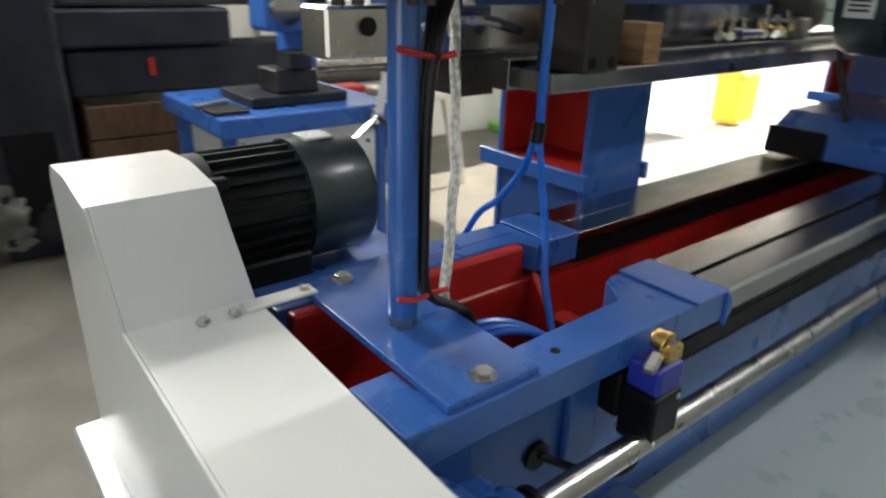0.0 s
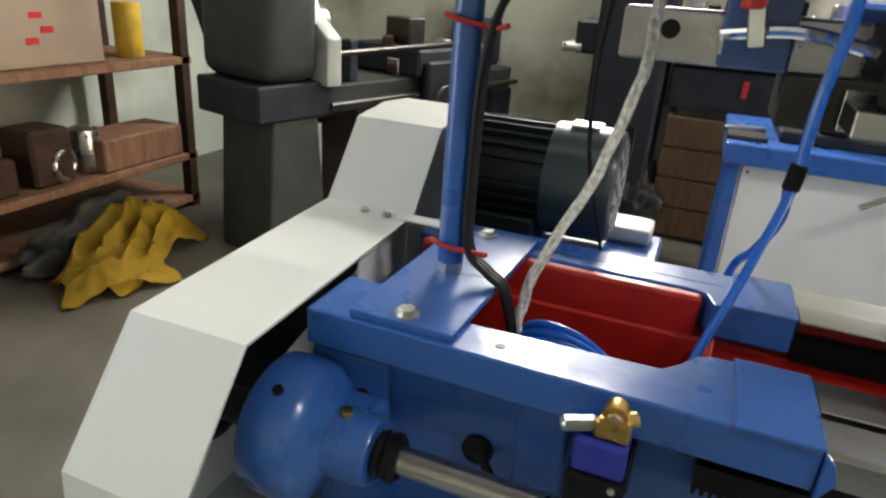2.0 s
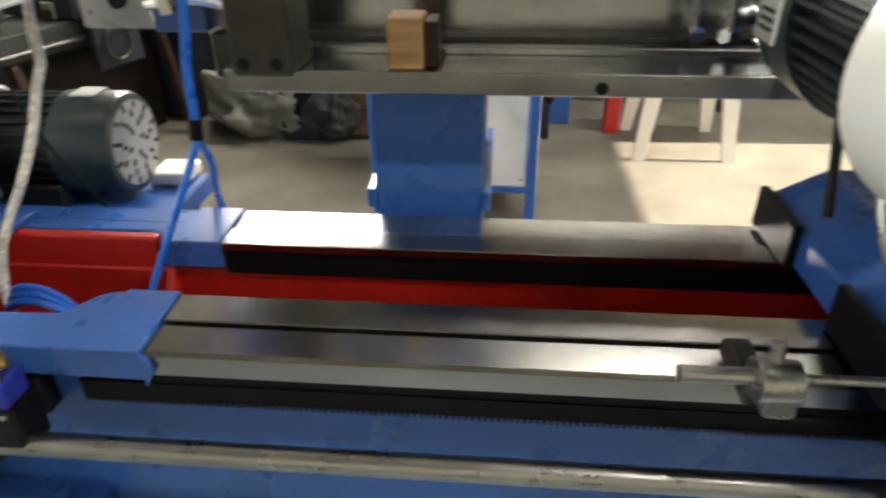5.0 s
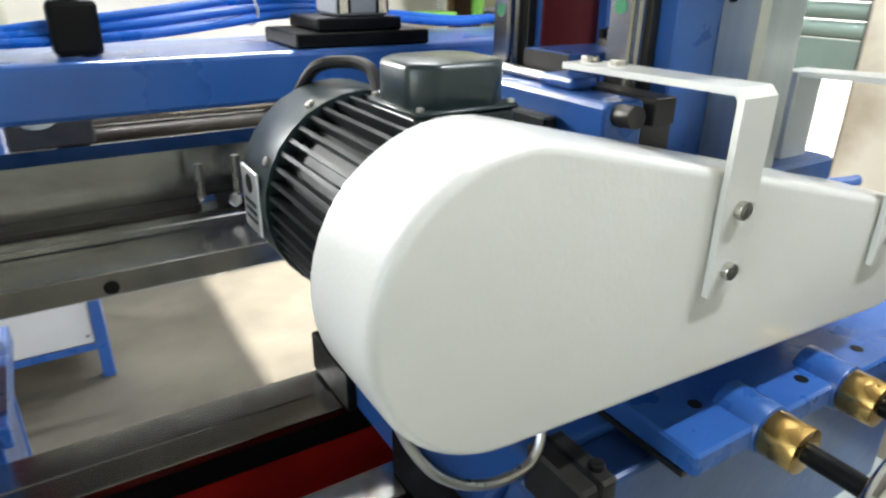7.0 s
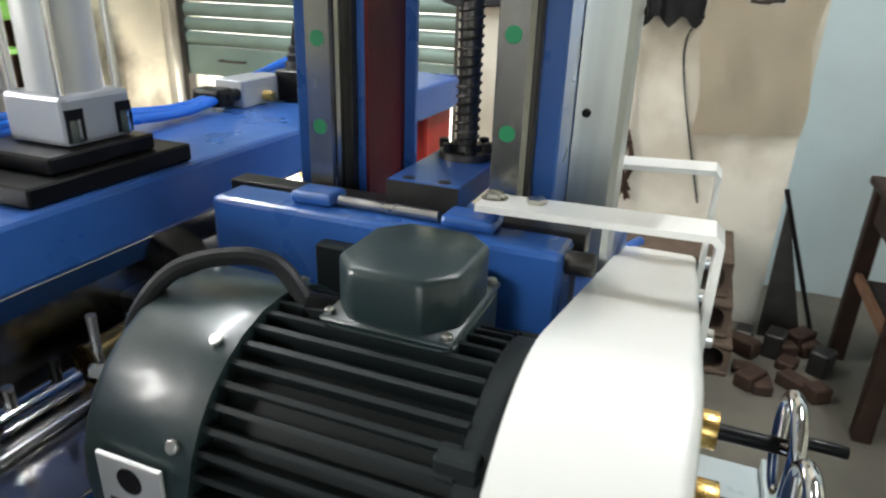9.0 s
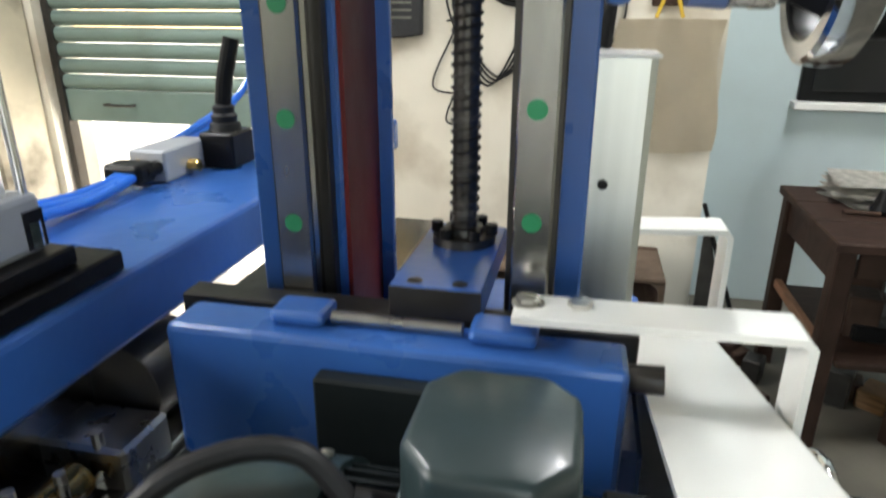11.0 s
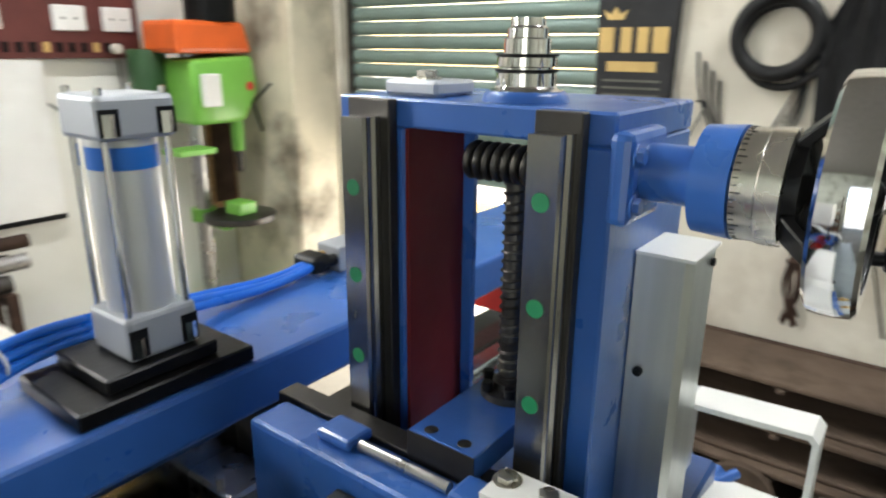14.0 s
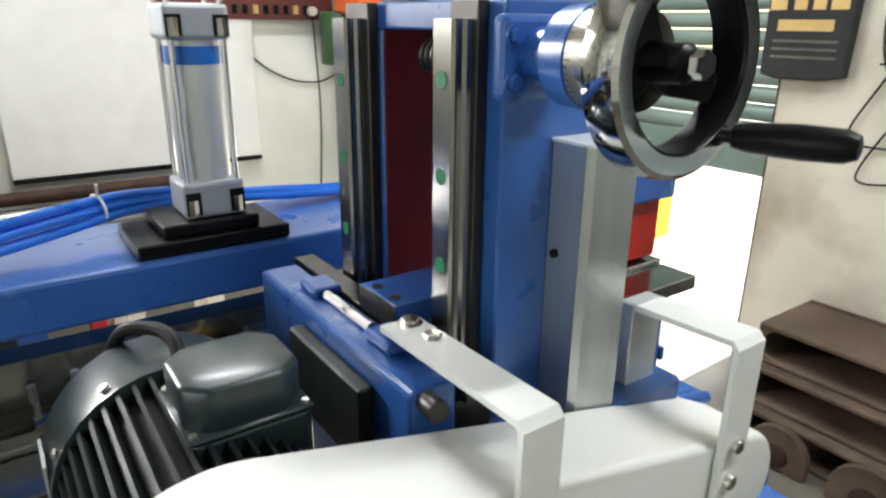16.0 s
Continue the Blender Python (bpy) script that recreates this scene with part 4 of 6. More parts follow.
for i in range(3):
    a = radians(100 + 120 * i)
    d = Vector((math.cos(a), 0, math.sin(a)))
    c = Vector((HX, 0, HZ))
    side = Vector((-d.z, 0, d.x))
    sp = bmesh.new()
    sv = []
    for k_, (rr_, yy_, ww_) in enumerate(((0.010, 0.372, 0.012), (0.033, 0.378, 0.013), (0.057, 0.354, 0.010))):
        for sy_ in (-1, 1):
            for sw_ in (-1, 1):
                sv.append(sp.verts.new(c + d * rr_ + side * ww_ * sw_ + Vector((0, yy_ + 0.005 * sy_, 0))))
    for k_ in (0, 4):
        for q_ in ((0, 1, 5, 4), (2, 3, 7, 6), (0, 2, 6, 4), (1, 3, 7, 5)):
            sp.faces.new([sv[k_ + u_] for u_ in q_])
    sp.faces.new([sv[u_] for u_ in (0, 1, 3, 2)])
    sp.faces.new([sv[u_] for u_ in (8, 9, 11, 10)])
    bmesh.ops.recalc_face_normals(sp, faces=sp.faces)
    bmesh.ops.bevel(sp, geom=sp.edges[:], offset=0.0012, segments=1, affect="EDGES")
    part("spoke", sp, BLACK_OX, hw)
part("hub_nut", cyl((HX, 0.334, HZ), (HX, 0.326, HZ), 0.009, seg=6), CHROME, hw)
ga = radians(-48)
gx, gz = HX + 0.0635 * math.cos(ga), HZ + 0.0635 * math.sin(ga)
part("grip", lathe_turn([(0, 0.005), (0.008, 0.005), (0.009, 0.008), (0.02, 0.0105), (0.05, 0.0115), (0.075, 0.0105), (0.082, 0.0075), (0.083, 0.004)], (gx, 0.338, gz), (0.25, -1, 0.02)), BLACK_OX, hw, "black grip", smooth=40)

# small chromed handwheels below
for x, y, z in ((0.602, 0.225, 0.686), (0.732, 0.225, 0.686)):
    h2 = thing("cross_feed_handwheel", (x, y, z), "chromed handwheel on a brass-ringed feed spindle", "handwheel", "feed handwheels")
    part("housing", cyl((x, 0.385, z), (x, 0.335, z), 0.026, seg=24, bev=0.002), BLUE, h2, smooth=30)
    part("index_ring", cyl((x, 0.334, z), (x, 0.30, z), 0.0235, seg=28, bev=0.001), BRASS, h2, "brass index ring", smooth=30)
    part("spindle", cyl((x, 0.30, z), (x, 0.215, z), 0.010, seg=18), BLACK_OX, h2, smooth=30)
    part("rim", ring((x, y, z), (0, 1, 0), 0.058, 0.0095), CHROME, h2, smooth=60)
    for i in range(3):
        a = radians(30 + 120 * i)
        part("spoke", cyl((x, y + 0.008, z), (x + 0.056 * math.cos(a), y, z + 0.056 * math.sin(a)), 0.006, seg=10), CHROME, h2, smooth=40)
    part("grip", cyl((x + 0.05, y - 0.008, z - 0.02), (x + 0.05, y - 0.075, z - 0.02), 0.008, seg=14, bev=0.002), BLACK_OX, h2, smooth=40)

# ---------- grinding motor and its cover ----------
C1, R1, C2, R2 = (0.311, 0.884), 0.108, (0.797, 0.812), 0.060
dv = Vector((C2[0] - C1[0], C2[1] - C1[1]))
base_a = math.atan2(dv.y, dv.x)
off_a = math.acos((R1 - R2) / dv.length)


def hull(grow):
    pts = []
    for i in range(29):
        a = base_a + off_a + (2 * math.pi - 2 * off_a) * i / 28
        pts.append((C1[0] + (R1 + grow) * math.cos(a), C1[1] + (R1 + grow) * math.sin(a)))
    for i in range(17):
        a = base_a - off_a + 2 * off_a * i / 16
        pts.append((C2[0] + (R2 + grow) * math.cos(a), C2[1] + (R2 + grow) * math.sin(a)))
    return pts


g2 = thing("wheel_belt_guard", (0.5, 0.39, 0.76), "glossy white tapered belt guard with rounded ends", "belt guard")
gb = bmesh.new()
outer, inner = hull(0.0), hull(-0.004)
rows = []
for pts, y in ((inner, 0.437), (outer, 0.437), (outer, 0.358), (hull(-0.0006), 0.3549), (hull(-0.0023), 0.3523), (hull(-0.0049), 0.3506), (hull(-0.008), 0.35)):
    rows.append([gb.verts.new((p[0], y, p[1])) for p in pts])
n = len(outer)
for a, c in zip(rows, rows[1:]):
    for i in range(n):
        gb.faces.new((a[i], a[(i + 1) % n], c[(i + 1) % n], c[i]))
gb.faces.new(rows[-1])
back = [gb.verts.new((p[0], 0.355, p[1])) for p in inner]
for i in range(n):
    gb.faces.new((rows[0][i], rows[0][(i + 1) % n], back[(i + 1) % n], back[i]))
gb.faces.new(back)
part("shell", gb, WHITE, g2, smooth=30)
part("strap", strip([(0.53, 1.0), (0.352, 1.0035), (0.3485, 1.0), (0.3485, 0.85)], "x", 0.486, 0.524, -0.0055), WHITE, g2, "flat white carrying strap")
part("strap", strip([(0.455, 0.985), (0.352, 0.990), (0.3485, 0.986), (0.3485, 0.82)], "x", 0.736, 0.778, -0.0055), WHITE, g2, "flat white carrying strap")
part("standoff", box(0.734, 0.779, 0.4555, 0.475, 0.80, 0.99, 0.001), ALU, g2)
for x, z in ((0.505, 0.92), (0.503, 0.871), (0.757, 0.885), (0.755, 0.845)):
    part("screw", socket_bolt((x, 0.343, z), (0, -1, 0), 0.0075, 0.006), ZINC, g2, "bright button screw")
for y in (0.521, 0.486):
    part("hex_bolt", hex_bolt((0.511, y, 1.0045), (0, 0, 1), 0.0085, 0.006), ZINC, g2)
g2.location.y += 0.006
m2 = motor("grinding_motor", "black finned electric motor with a terminal box", MOTOR, MOTOR_GREY, Matrix.Translation((0.322, 0.442, 0.886)) @ Matrix.Rotation(radians(90), 4, "Z"), n_fin=44, r=0.095, L1=0.165, L2=0.25, feet=False)
tb_y = -0.032
tbx = prism([(0.05, tb_y - 0.046), (0.122, tb_y - 0.046), (0.128, tb_y - 0.04), (0.128, tb_y + 0.04), (0.122, tb_y + 0.046), (0.05, tb_y + 0.046), (0.044, tb_y + 0.04), (0.044, tb_y - 0.04)], "z", 0.035, 0.094, bev=0.002)
box_p = part("terminal_box", tbx, MOTOR_GREY, m2, "grey-green terminal box")
oct_ = [(0.064, -0.044), (0.110, -0.044), (0.1265, -0.026), (0.1265, 0.026), (0.110, 0.044), (0.064, 0.044), (0.0465, 0.026), (0.0465, -0.026)]
part("lid", prism([(u, tb_y + v) for u, v in oct_], "z", 0.0945, 0.132, box(0.044, 0.129, tb_y - 0.047, tb_y + 0.047, 0.0945, 0.099, 0.002), bev=0.005), MOTOR_GREY, box_p, "octagonal terminal box lid", smooth=50)
for u in (0.049, 0.124):
    for v in (-0.041, 0.041):
        part("lid_screw", socket_bolt((u, tb_y + v, 0.099), (0, 0, 1), 0.0032, 0.003), ZINC, box_p)
part("gland", cyl((0.128, tb_y + 0.02, 0.085), (0.15, tb_y + 0.025, 0.09), 0.010, seg=16), BLACK_OX, box_p)
rp = part("rating_plate", box(0.180, 0.228, 0.0955, 0.0985, -0.03, 0.03, 0.001), ALU, m2, "aluminium rating plate")
part("plate_mark", cyl((0.204, 0.0985, 0.016), (0.204, 0.0989, 0.016), 0.009, seg=20), BLACK_OX, rp)
for z_ in (-0.002, -0.010, -0.018):
    part("plate_line", box(0.188, 0.221, 0.0984, 0.0989, z_ - 0.002, z_ + 0.002, 0), BLACK_OX, rp)
for a_ in (25, 62, 118):
    part("cowl_screw", socket_bolt((0.178, 0.0968 * math.cos(radians(a_)), 0.0968 * math.sin(radians(a_))), (0, math.cos(radians(a_)), math.sin(radians(a_))), 0.004, 0.003), ZINC, m2)
part("cable", tube([(0.15, -0.008, 0.09), (0.175, -0.012, 0.112), (0.205, -0.002, 0.116), (0.235, 0.02, 0.106), (0.262, 0.03, 0.06), (0.266, 0.0, 0.0), (0.262, -0.02, -0.10), (0.22, -0.02, -0.22)], 0.006), RUBBER, m2, "black motor cable")
gs = thing("grinding_hose", (0.33, 0.5, 0.66), "grey steel-wound hose looped under the guard", "hose")
part("hose", tube([(0.25, 0.448, 0.82), (0.258, 0.425, 0.765), (0.279, 0.405, 0.728), (0.322, 0.40, 0.703), (0.366, 0.40, 0.705), (0.384, 0.41, 0.73), (0.39, 0.43, 0.75)], 0.0045, steps=14), STEEL, gs)

# bed stop
st = thing("bed_stop", (0.2, 0.40, 0.6), "steel stop rod with a clamp collar over the front way", "stop")
part("rod", cyl((0.235, 0.425, 0.638), (0.34, 0.425, 0.638), 0.0042, seg=14), STEEL, st)
part("rod_end", cyl((0.135, 0.425, 0.638), (0.20, 0.425, 0.638), 0.0075, seg=14, bev=0.001), STEEL, st)
part("collar", cyl((0.196, 0.425, 0.634), (0.232, 0.425, 0.634), 0.0185, seg=24, bev=0.003), STEEL, st, smooth=35)
part("collar_block", box(0.203, 0.229, 0.408, 0.462, 0.607, 0.632, 0.004, seg=2), STEEL, st)
part("clamp_screw", cyl((0.212, 0.43, 0.65), (0.212, 0.434, 0.668), 0.006, seg=14), STEEL, st)
part("jaw", box(0.203, 0.229, 0.445, 0.52, 0.5855, 0.6065, 0.003), DARK_STEEL, st)

# ---------- beam with air cylinder ----------
bm_ = thing("blue_beam", (0.4, 0.96, 0.9), "blue painted steel beam behind the column", "beam")
part("beam", box(-0.55, 1.35, 0.858, 1.06, 0.912, 0.972, 0.006, seg=2), BLUE, bm_)
part("support", box(1.2, 1.335, 0.88, 1.04, 0.7855, 0.9115, 0.004), RED, bm_, "red oxide beam support")
part("support", box(-0.50, -0.42, 0.9, 1.02, 0.7855, 0.9115, 0.004), BLUE_D, bm_)
cb = thing("cylinder_base", (0.45, 0.94, 0.972), "stepped black steel block on the beam", "block")
part("base", box(0.355, 0.54, 0.866, 0.99, 0.9725, 0.990, 0.002), BLACK_OX, cb)
part("step", box(0.388, 0.505, 0.878, 0.982, 0.9905, 1.006, 0.002), BLACK_OX, cb)


def air_cylinder(cx, cy, z0, z1, h, label):
    c = thing("air_cylinder", (cx, cy, z0), label, "air cylinder")
    part("barrel", cyl((cx, cy, z0 + 0.045), (cx, cy, z1 - 0.04), h * 0.86, seg=40), ALU, c, "smooth aluminium barrel", smooth=30)
    part("band", cyl((cx, cy, z1 - 0.068), (cx, cy, z1 - 0.047), h * 0.868, seg=40), mat("blue_band", (0.01, 0.13, 0.5), 0.35), c, "blue paper band", smooth=30)
    for za, zb, nm in ((z0, z0 + 0.045, "bottom_head"), (z1 - 0.04, z1, "top_head")):
        hd = part(nm, box(cx - h, cx + h, cy - h, cy + h, za, zb, 0.005, seg=2), ALU_CAST, c, "grey cast square head")
        for sx in (-1, 1):
            part("pocket", box(cx + sx * h * 0.72 - 0.009, cx + sx * h * 0.72 + 0.009, cy - h - 0.0006, cy - h + 0.003, za + 0.004, zb - 0.012, 0), BLACK_OX, hd)
            part("tie_nut", cyl((cx + sx * h * 0.74, cy - h * 0.93, za + 0.004), (cx + sx * h * 0.74, cy - h * 0.93, za + 0.024), 0.0065, seg=6), CHROME, hd)
    for sx in (-1, 1):
        for sy in (-1, 1):
            part("tie_rod", cyl((cx + sx * h * 0.8, cy + sy * h * 0.8, z0 + 0.02), (cx + sx * h * 0.8, cy + sy * h * 0.8, z1 + 0.006), 0.0036, seg=12), CHROME, c, smooth=30)
    return c


ac_ = air_cylinder(0.456, 0.927, 1.0065, 1.2575, 0.037, "aluminium pneumatic cylinder with grey square heads on a black block")
hb = thing("air_hose_bundle", (0.2, 0.98, 0.975), "bundle of bright blue air hoses along the beam", "air hose")
random.seed(8)
for i in range(5):
    d = 0.0105 * i
    def j_(a):
        return random.uniform(-a, a)
    part("hose", tube([(-0.5, 0.93 + d, 0.985), (-0.1, 0.92 + d, 0.985 + abs(j_(0.004))), (0.10, 0.912 + d + j_(0.006), 0.988 + 0.008 * (i % 3)), (0.20, 0.925 + d + j_(0.008), 0.992 + 0.011 * (i % 3)), (0.29, 0.95 + d * 0.7 + j_(0.004), 0.998 + 0.012 * (i % 3)), (0.37, 0.985 + d * 0.5, 1.004 + 0.010 * (i % 3)), (0.46, 0.994 + d * 0.6, 1.004 + 0.006 * (i % 3)), (0.56, 1.0 + d * 0.6, 0.994 + 0.006 * (i % 2)), (0.68, 1.01 + d * 0.5, 0.986 + j_(0.003)), (0.765, 1.015 + d * 0.5, 0.99)], 0.0056), PLASTIC_BLUE, hb)
part("zip_tie", ring((0.335, 0.985, 1.012), (1, 0.4, 0.1), 0.0185, 0.0018, seg=24, sub=6), WHITE_P, hb, "white plastic tie")
part("zip_tail", box(0.334, 0.337, 0.974, 0.9765, 1.029, 1.047, 0, rot=(20, 0, 0)), WHITE_P, hb)
hs = thing("air_hose_rise", (1.0, 1.0, 0.975), "blue air hose rising behind the column", "air hose")
for i in range(2):
    part("hose", tube([(0.80, 1.035 + 0.01 * i, 0.992), (0.95, 1.04, 1.01 + 0.01 * i), (1.05, 1.03, 1.05), (1.13, 1.0, 1.14), (1.16, 0.98, 1.22)], 0.0055), PLASTIC_BLUE, hs)
ff = thing("flow_fitting", (0.13, 0.93, 0.98), "black elbow flow fitting on the blue hoses", "fitting")
part("elbow", box(0.10, 0.15, 0.905, 0.945, 0.973, 1.03, 0.006, seg=2), BLACK_OX, ff)
part("knob", cyl((0.125, 0.925, 1.03), (0.125, 0.925, 1.055), 0.012, seg=16, bev=0.002), BLACK_OX, ff)
vl = thing("hand_lever_valve", (0.9, 1.03, 0.972), "grey hand-lever air valve with black lever and brass fittings", "valve")
part("body", box(0.80, 0.90, 1.0, 1.05, 0.9725, 1.012, 0.002), ALU_CAST, vl)
part("lever_block", box(0.885, 0.945, 0.955, 1.005, 0.9725, 1.02, 0.003), BLACK_OX, vl)
part("boot", lathe_turn([(0, 0.022), (0.01, 0.02), (0.012, 0.016), (0.02, 0.018), (0.024, 0.014), (0.032, 0.015), (0.036, 0.008)], (0.915, 0.98, 1.02), (0, 0, 1)), RUBBER, vl, smooth=40)
part("lever", tube([(0.915, 0.98, 1.055), (0.918, 0.975, 1.09), (0.925, 0.968, 1.125), (0.928, 0.965, 1.14)], 0.011, seg=12), BLACK_OX, vl)
for i in range(2):
    part("fitting", cyl((0.80, 1.012 + 0.025 * i, 0.992), (0.772, 1.012 + 0.025 * i, 0.992), 0.009, seg=12), BRASS if i else BLACK_OX, vl)
part("elbow", box(0.755, 0.79, 1.005, 1.055, 0.978, 1.004, 0.006, seg=2), BLACK_OX, vl)
part("fitting", cyl((0.85, 0.999, 0.985), (0.85, 0.985, 0.985), 0.008, seg=6), BRASS, vl)

for o_ in (bm_, cb, ac_, hb, hs, ff, vl):
    o_.location.z += 0.0165

# ---------- lathe behind ----------
lt = thing("rear_lathe", (0.4, 1.0, 0), "second lathe with dark steel bed on red-lined blue legs", "lathe")
part("front_shear", box(-0.36, 1.345, 0.782, 0.865, 0.757, 0.785, 0.0015), MIRROR_STEEL, lt, "dark polished front shear")
part("inner_way", box(-0.36, 1.345, 0.868, 0.905, 0.75, 0.795, 0.0015), MIRROR_STEEL, lt)
part("bed_web", box(-0.36, 1.345, 0.905, 0.945, 0.75, 0.80, 0), DARK_STEEL, lt)
part("back_shear", prism([(0.945, 0.75), (0.945, 0.865), (0.96, 0.879), (1.06, 0.801), (1.06, 0.75)], "x", -0.36, 0.68), MIRROR_STEEL, lt, "bright sloping rear guard")
part("back_web", box(-0.36, 1.345, 0.945, 1.06, 0.742, 0.7498, 0), DARK_STEEL, lt)
part("bed_hole", cyl((0.103, 0.783, 0.768), (0.103, 0.7812, 0.768), 0.008, seg=14), BLACK_OX, lt)
for lx in (-0.19, 1.185):
    part("leg_front", box(lx, lx + 0.153, 0.842, 0.856, 0, 0.756, 0.002), BLUE, lt, "blue painted leg front")
    part("leg_back", box(lx, lx + 0.153, 1.05, 1.062, 0, 0.741, 0.002), BLUE, lt)
    part("leg_web", box(lx + 0.115, lx + 0.128, 0.8595, 1.0462, 0.6005, 0.7415, 0), RED, lt, "red oxide leg web")
    part("leg_shelf", box(lx + 0.002, lx + 0.151, 0.8565, 1.0495, 0.585, 0.60, 0), RED, lt, "red oxide shelf")
    part("leg_inner", box(lx + 0.002, lx + 0.151, 1.0465, 1.0495, 0.6005, 0.7415, 0), RED, lt)
    part("leg_inner", box(lx + 0.004, lx + 0.149, 0.8563, 0.859, 0.60, 0.7415, 0), RED, lt)
    part("side_rail", box(lx - 0.012, lx - 0.0005, 0.835, 1.10, 0.572, 0.602, 0.002), BLUE, lt)
    part("side_rail", box(lx + 0.1535, lx + 0.165, 0.835, 1.10, 0.572, 0.602, 0.002), BLUE, lt)
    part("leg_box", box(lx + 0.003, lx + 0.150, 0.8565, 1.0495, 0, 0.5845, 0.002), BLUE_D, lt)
wb = thing("wood_block", (-0.14, 0.83, 0.785), "rough sawn wooden packing block on the lathe bed", "wood block")
part("block", box(-0.155, -0.112, 0.788, 0.842, 0.7855, 0.846, 0.002), WOOD, wb)
part("block", box(-0.110, -0.094, 0.80, 0.85, 0.7855, 0.84, 0.002), WOOD_DK, wb)
ts = thing("steel_upright", (-0.3, 0.8, 0.757), "dark machined steel tool post standing at the lathe end", "tool post")
part("slab", box(-0.335, -0.262, 0.75, 0.84, 0.7852, 1.02, 0.003), DARK_STEEL, ts)
for x in (-0.32, -0.28):
    part("hole", cyl((x, 0.7505, 0.80), (x, 0.7495, 0.80), 0.008, seg=14), BLACK_OX, ts)
cr = thing("cross_channel", (-0.45, 1.0, 0.80), "grey steel channel arm with bright clamps and a red-gripped lever", "bracket arm")
part("channel", box(-0.62, -0.34, 0.93, 1.0, 0.80, 0.865, 0.004), STEEL, cr)
part("support", box(-0.42, -0.36, 0.90, 1.03, 0.742, 0.80, 0), DARK_STEEL, cr)
part("clamp", box(-0.50, -0.44, 0.90, 0.945, 0.815, 0.835, 0.003), CHROME, cr)
part("arm", tube([(-0.50, 0.9, 0.84), (-0.42, 0.88, 0.85), (-0.34, 0.87, 0.835)], 0.008), CHROME, cr)
part("lever", box(-0.475, -0.455, 0.87, 0.885, 0.83, 0.875, 0.002, rot=(0, -10, 0)), CHROME, cr)
part("grip", cyl((-0.472, 0.878, 0.87), (-0.487, 0.878, 1.05), 0.014, seg=14, bev=0.003), RED_PLASTIC, cr, "red plastic grip")
part("bolt", cyl((-0.56, 0.929, 0.84), (-0.56, 0.925, 0.84), 0.012, seg=16), BLACK_OX, cr)
tp = thing("lathe_carriage_parts", (0.6, 0.9, 0.785), "dark chuck and bright fittings under the blue beam", "chuck")
part("chuck", cyl((0.56, 0.92, 0.85), (0.64, 0.92, 0.85), 0.05, seg=28, bev=0.004), DARK_STEEL, tp, smooth=30)
part("jaw_block", box(0.49, 0.555, 0.86, 0.96, 0.7955, 0.84, 0.004), STEEL, tp)
part("union", cyl((0.40, 0.90, 0.815), (0.48, 0.90, 0.815), 0.016, seg=16), BRASS, tp, smooth=30)
part("union", cyl((0.30, 0.89, 0.81), (0.38, 0.89, 0.81), 0.012, seg=16), CHROME, tp, smooth=30)

random.seed(31)
for i in range(7):
    x = 0.22 + 0.045 * i
    z = 0.7955
    ft = thing("pipe_fitting", (x, 0.895, z), "small bright pipe fitting lying on the lathe bed", "fitting", "fittings on the lathe bed")
    part("body", cyl((x, 0.885, z + 0.012), (x + 0.02, 0.90 + random.uniform(-0.01, 0.012), z + 0.012), 0.010, seg=6), random.choice((CHROME, ZINC, BRASS)), ft)
    part("stem", cyl((x + 0.006, 0.888, z + 0.012), (x + 0.006, 0.888, z + 0.04 + random.uniform(0, 0.03)), 0.005, seg=10), random.choice((STEEL, BLACK_OX)), ft)

# ---------- bench with the blue machine ----------
cbn = thing("white_cabinet_bench", (-0.15, 2.1, 0), "white steel cabinet with blue frame under a blue worktop", "cabinet")
part("body", box(-0.375, 0.075, 1.905, 2.30, 0.115, 0.484, 0.003), WHITE_P, cbn, "white painted cabinet panel")
for x in (-0.412, 0.079):
    for y in (1.898, 2.28):
        part("leg", box(x, x + 0.032, y, y + 0.034, 0, 0.484, 0.002), BLUE, cbn)
part("bottom_rail", box(-0.379, 0.0785, 1.899, 1.9045, 0.095, 0.115, 0.001), BLUE, cbn)
part("worktop", box(-0.43, 0.125, 1.862, 2.37, 0.4845, 0.54, 0.006, seg=2), BLUE, cbn, "thick blue worktop")
part("lock", cyl((0.045, 1.905, 0.42), (0.045, 1.90, 0.42), 0.006, seg=12), BLACK_OX, cbn)
for x in (-0.36, 0.062):
    for z in (0.14, 0.46):
        part("panel_screw", cyl((x, 1.905, z), (x, 1.9025, z), 0.004, seg=10), DARK_STEEL, cbn)
bmc = thing("bench_grinder_head", (-0.15, 2.05, 0.56), "blue bench machine with grey motor and dark vice", "machine head")
part("base", box(-0.33, -0.02, 1.90, 2.15, 0.5605, 0.59, 0.004), OLD_NAVY, bmc)
part("vice", box(-0.24, -0.10, 1.93, 2.06, 0.5905, 0.66, 0.006), DARK_STEEL, bmc)
part("vice_jaw", box(-0.20, -0.13, 1.91, 2.0, 0.6605, 0.71, 0.004), OLD_NAVY, bmc)
part("column", box(-0.14, -0.05, 2.03, 2.13, 0.5905, 0.76, 0.006), BLUE, bmc)
part("head", box(-0.24, -0.04, 1.96, 2.1, 0.7605, 0.92, 0.015, seg=2), BLUE, bmc)
part("motor", cyl((0.03, 1.97, 0.775), (0.03, 2.14, 0.775), 0.07, seg=28, bev=0.008), OLD_PALE, bmc, smooth=35)
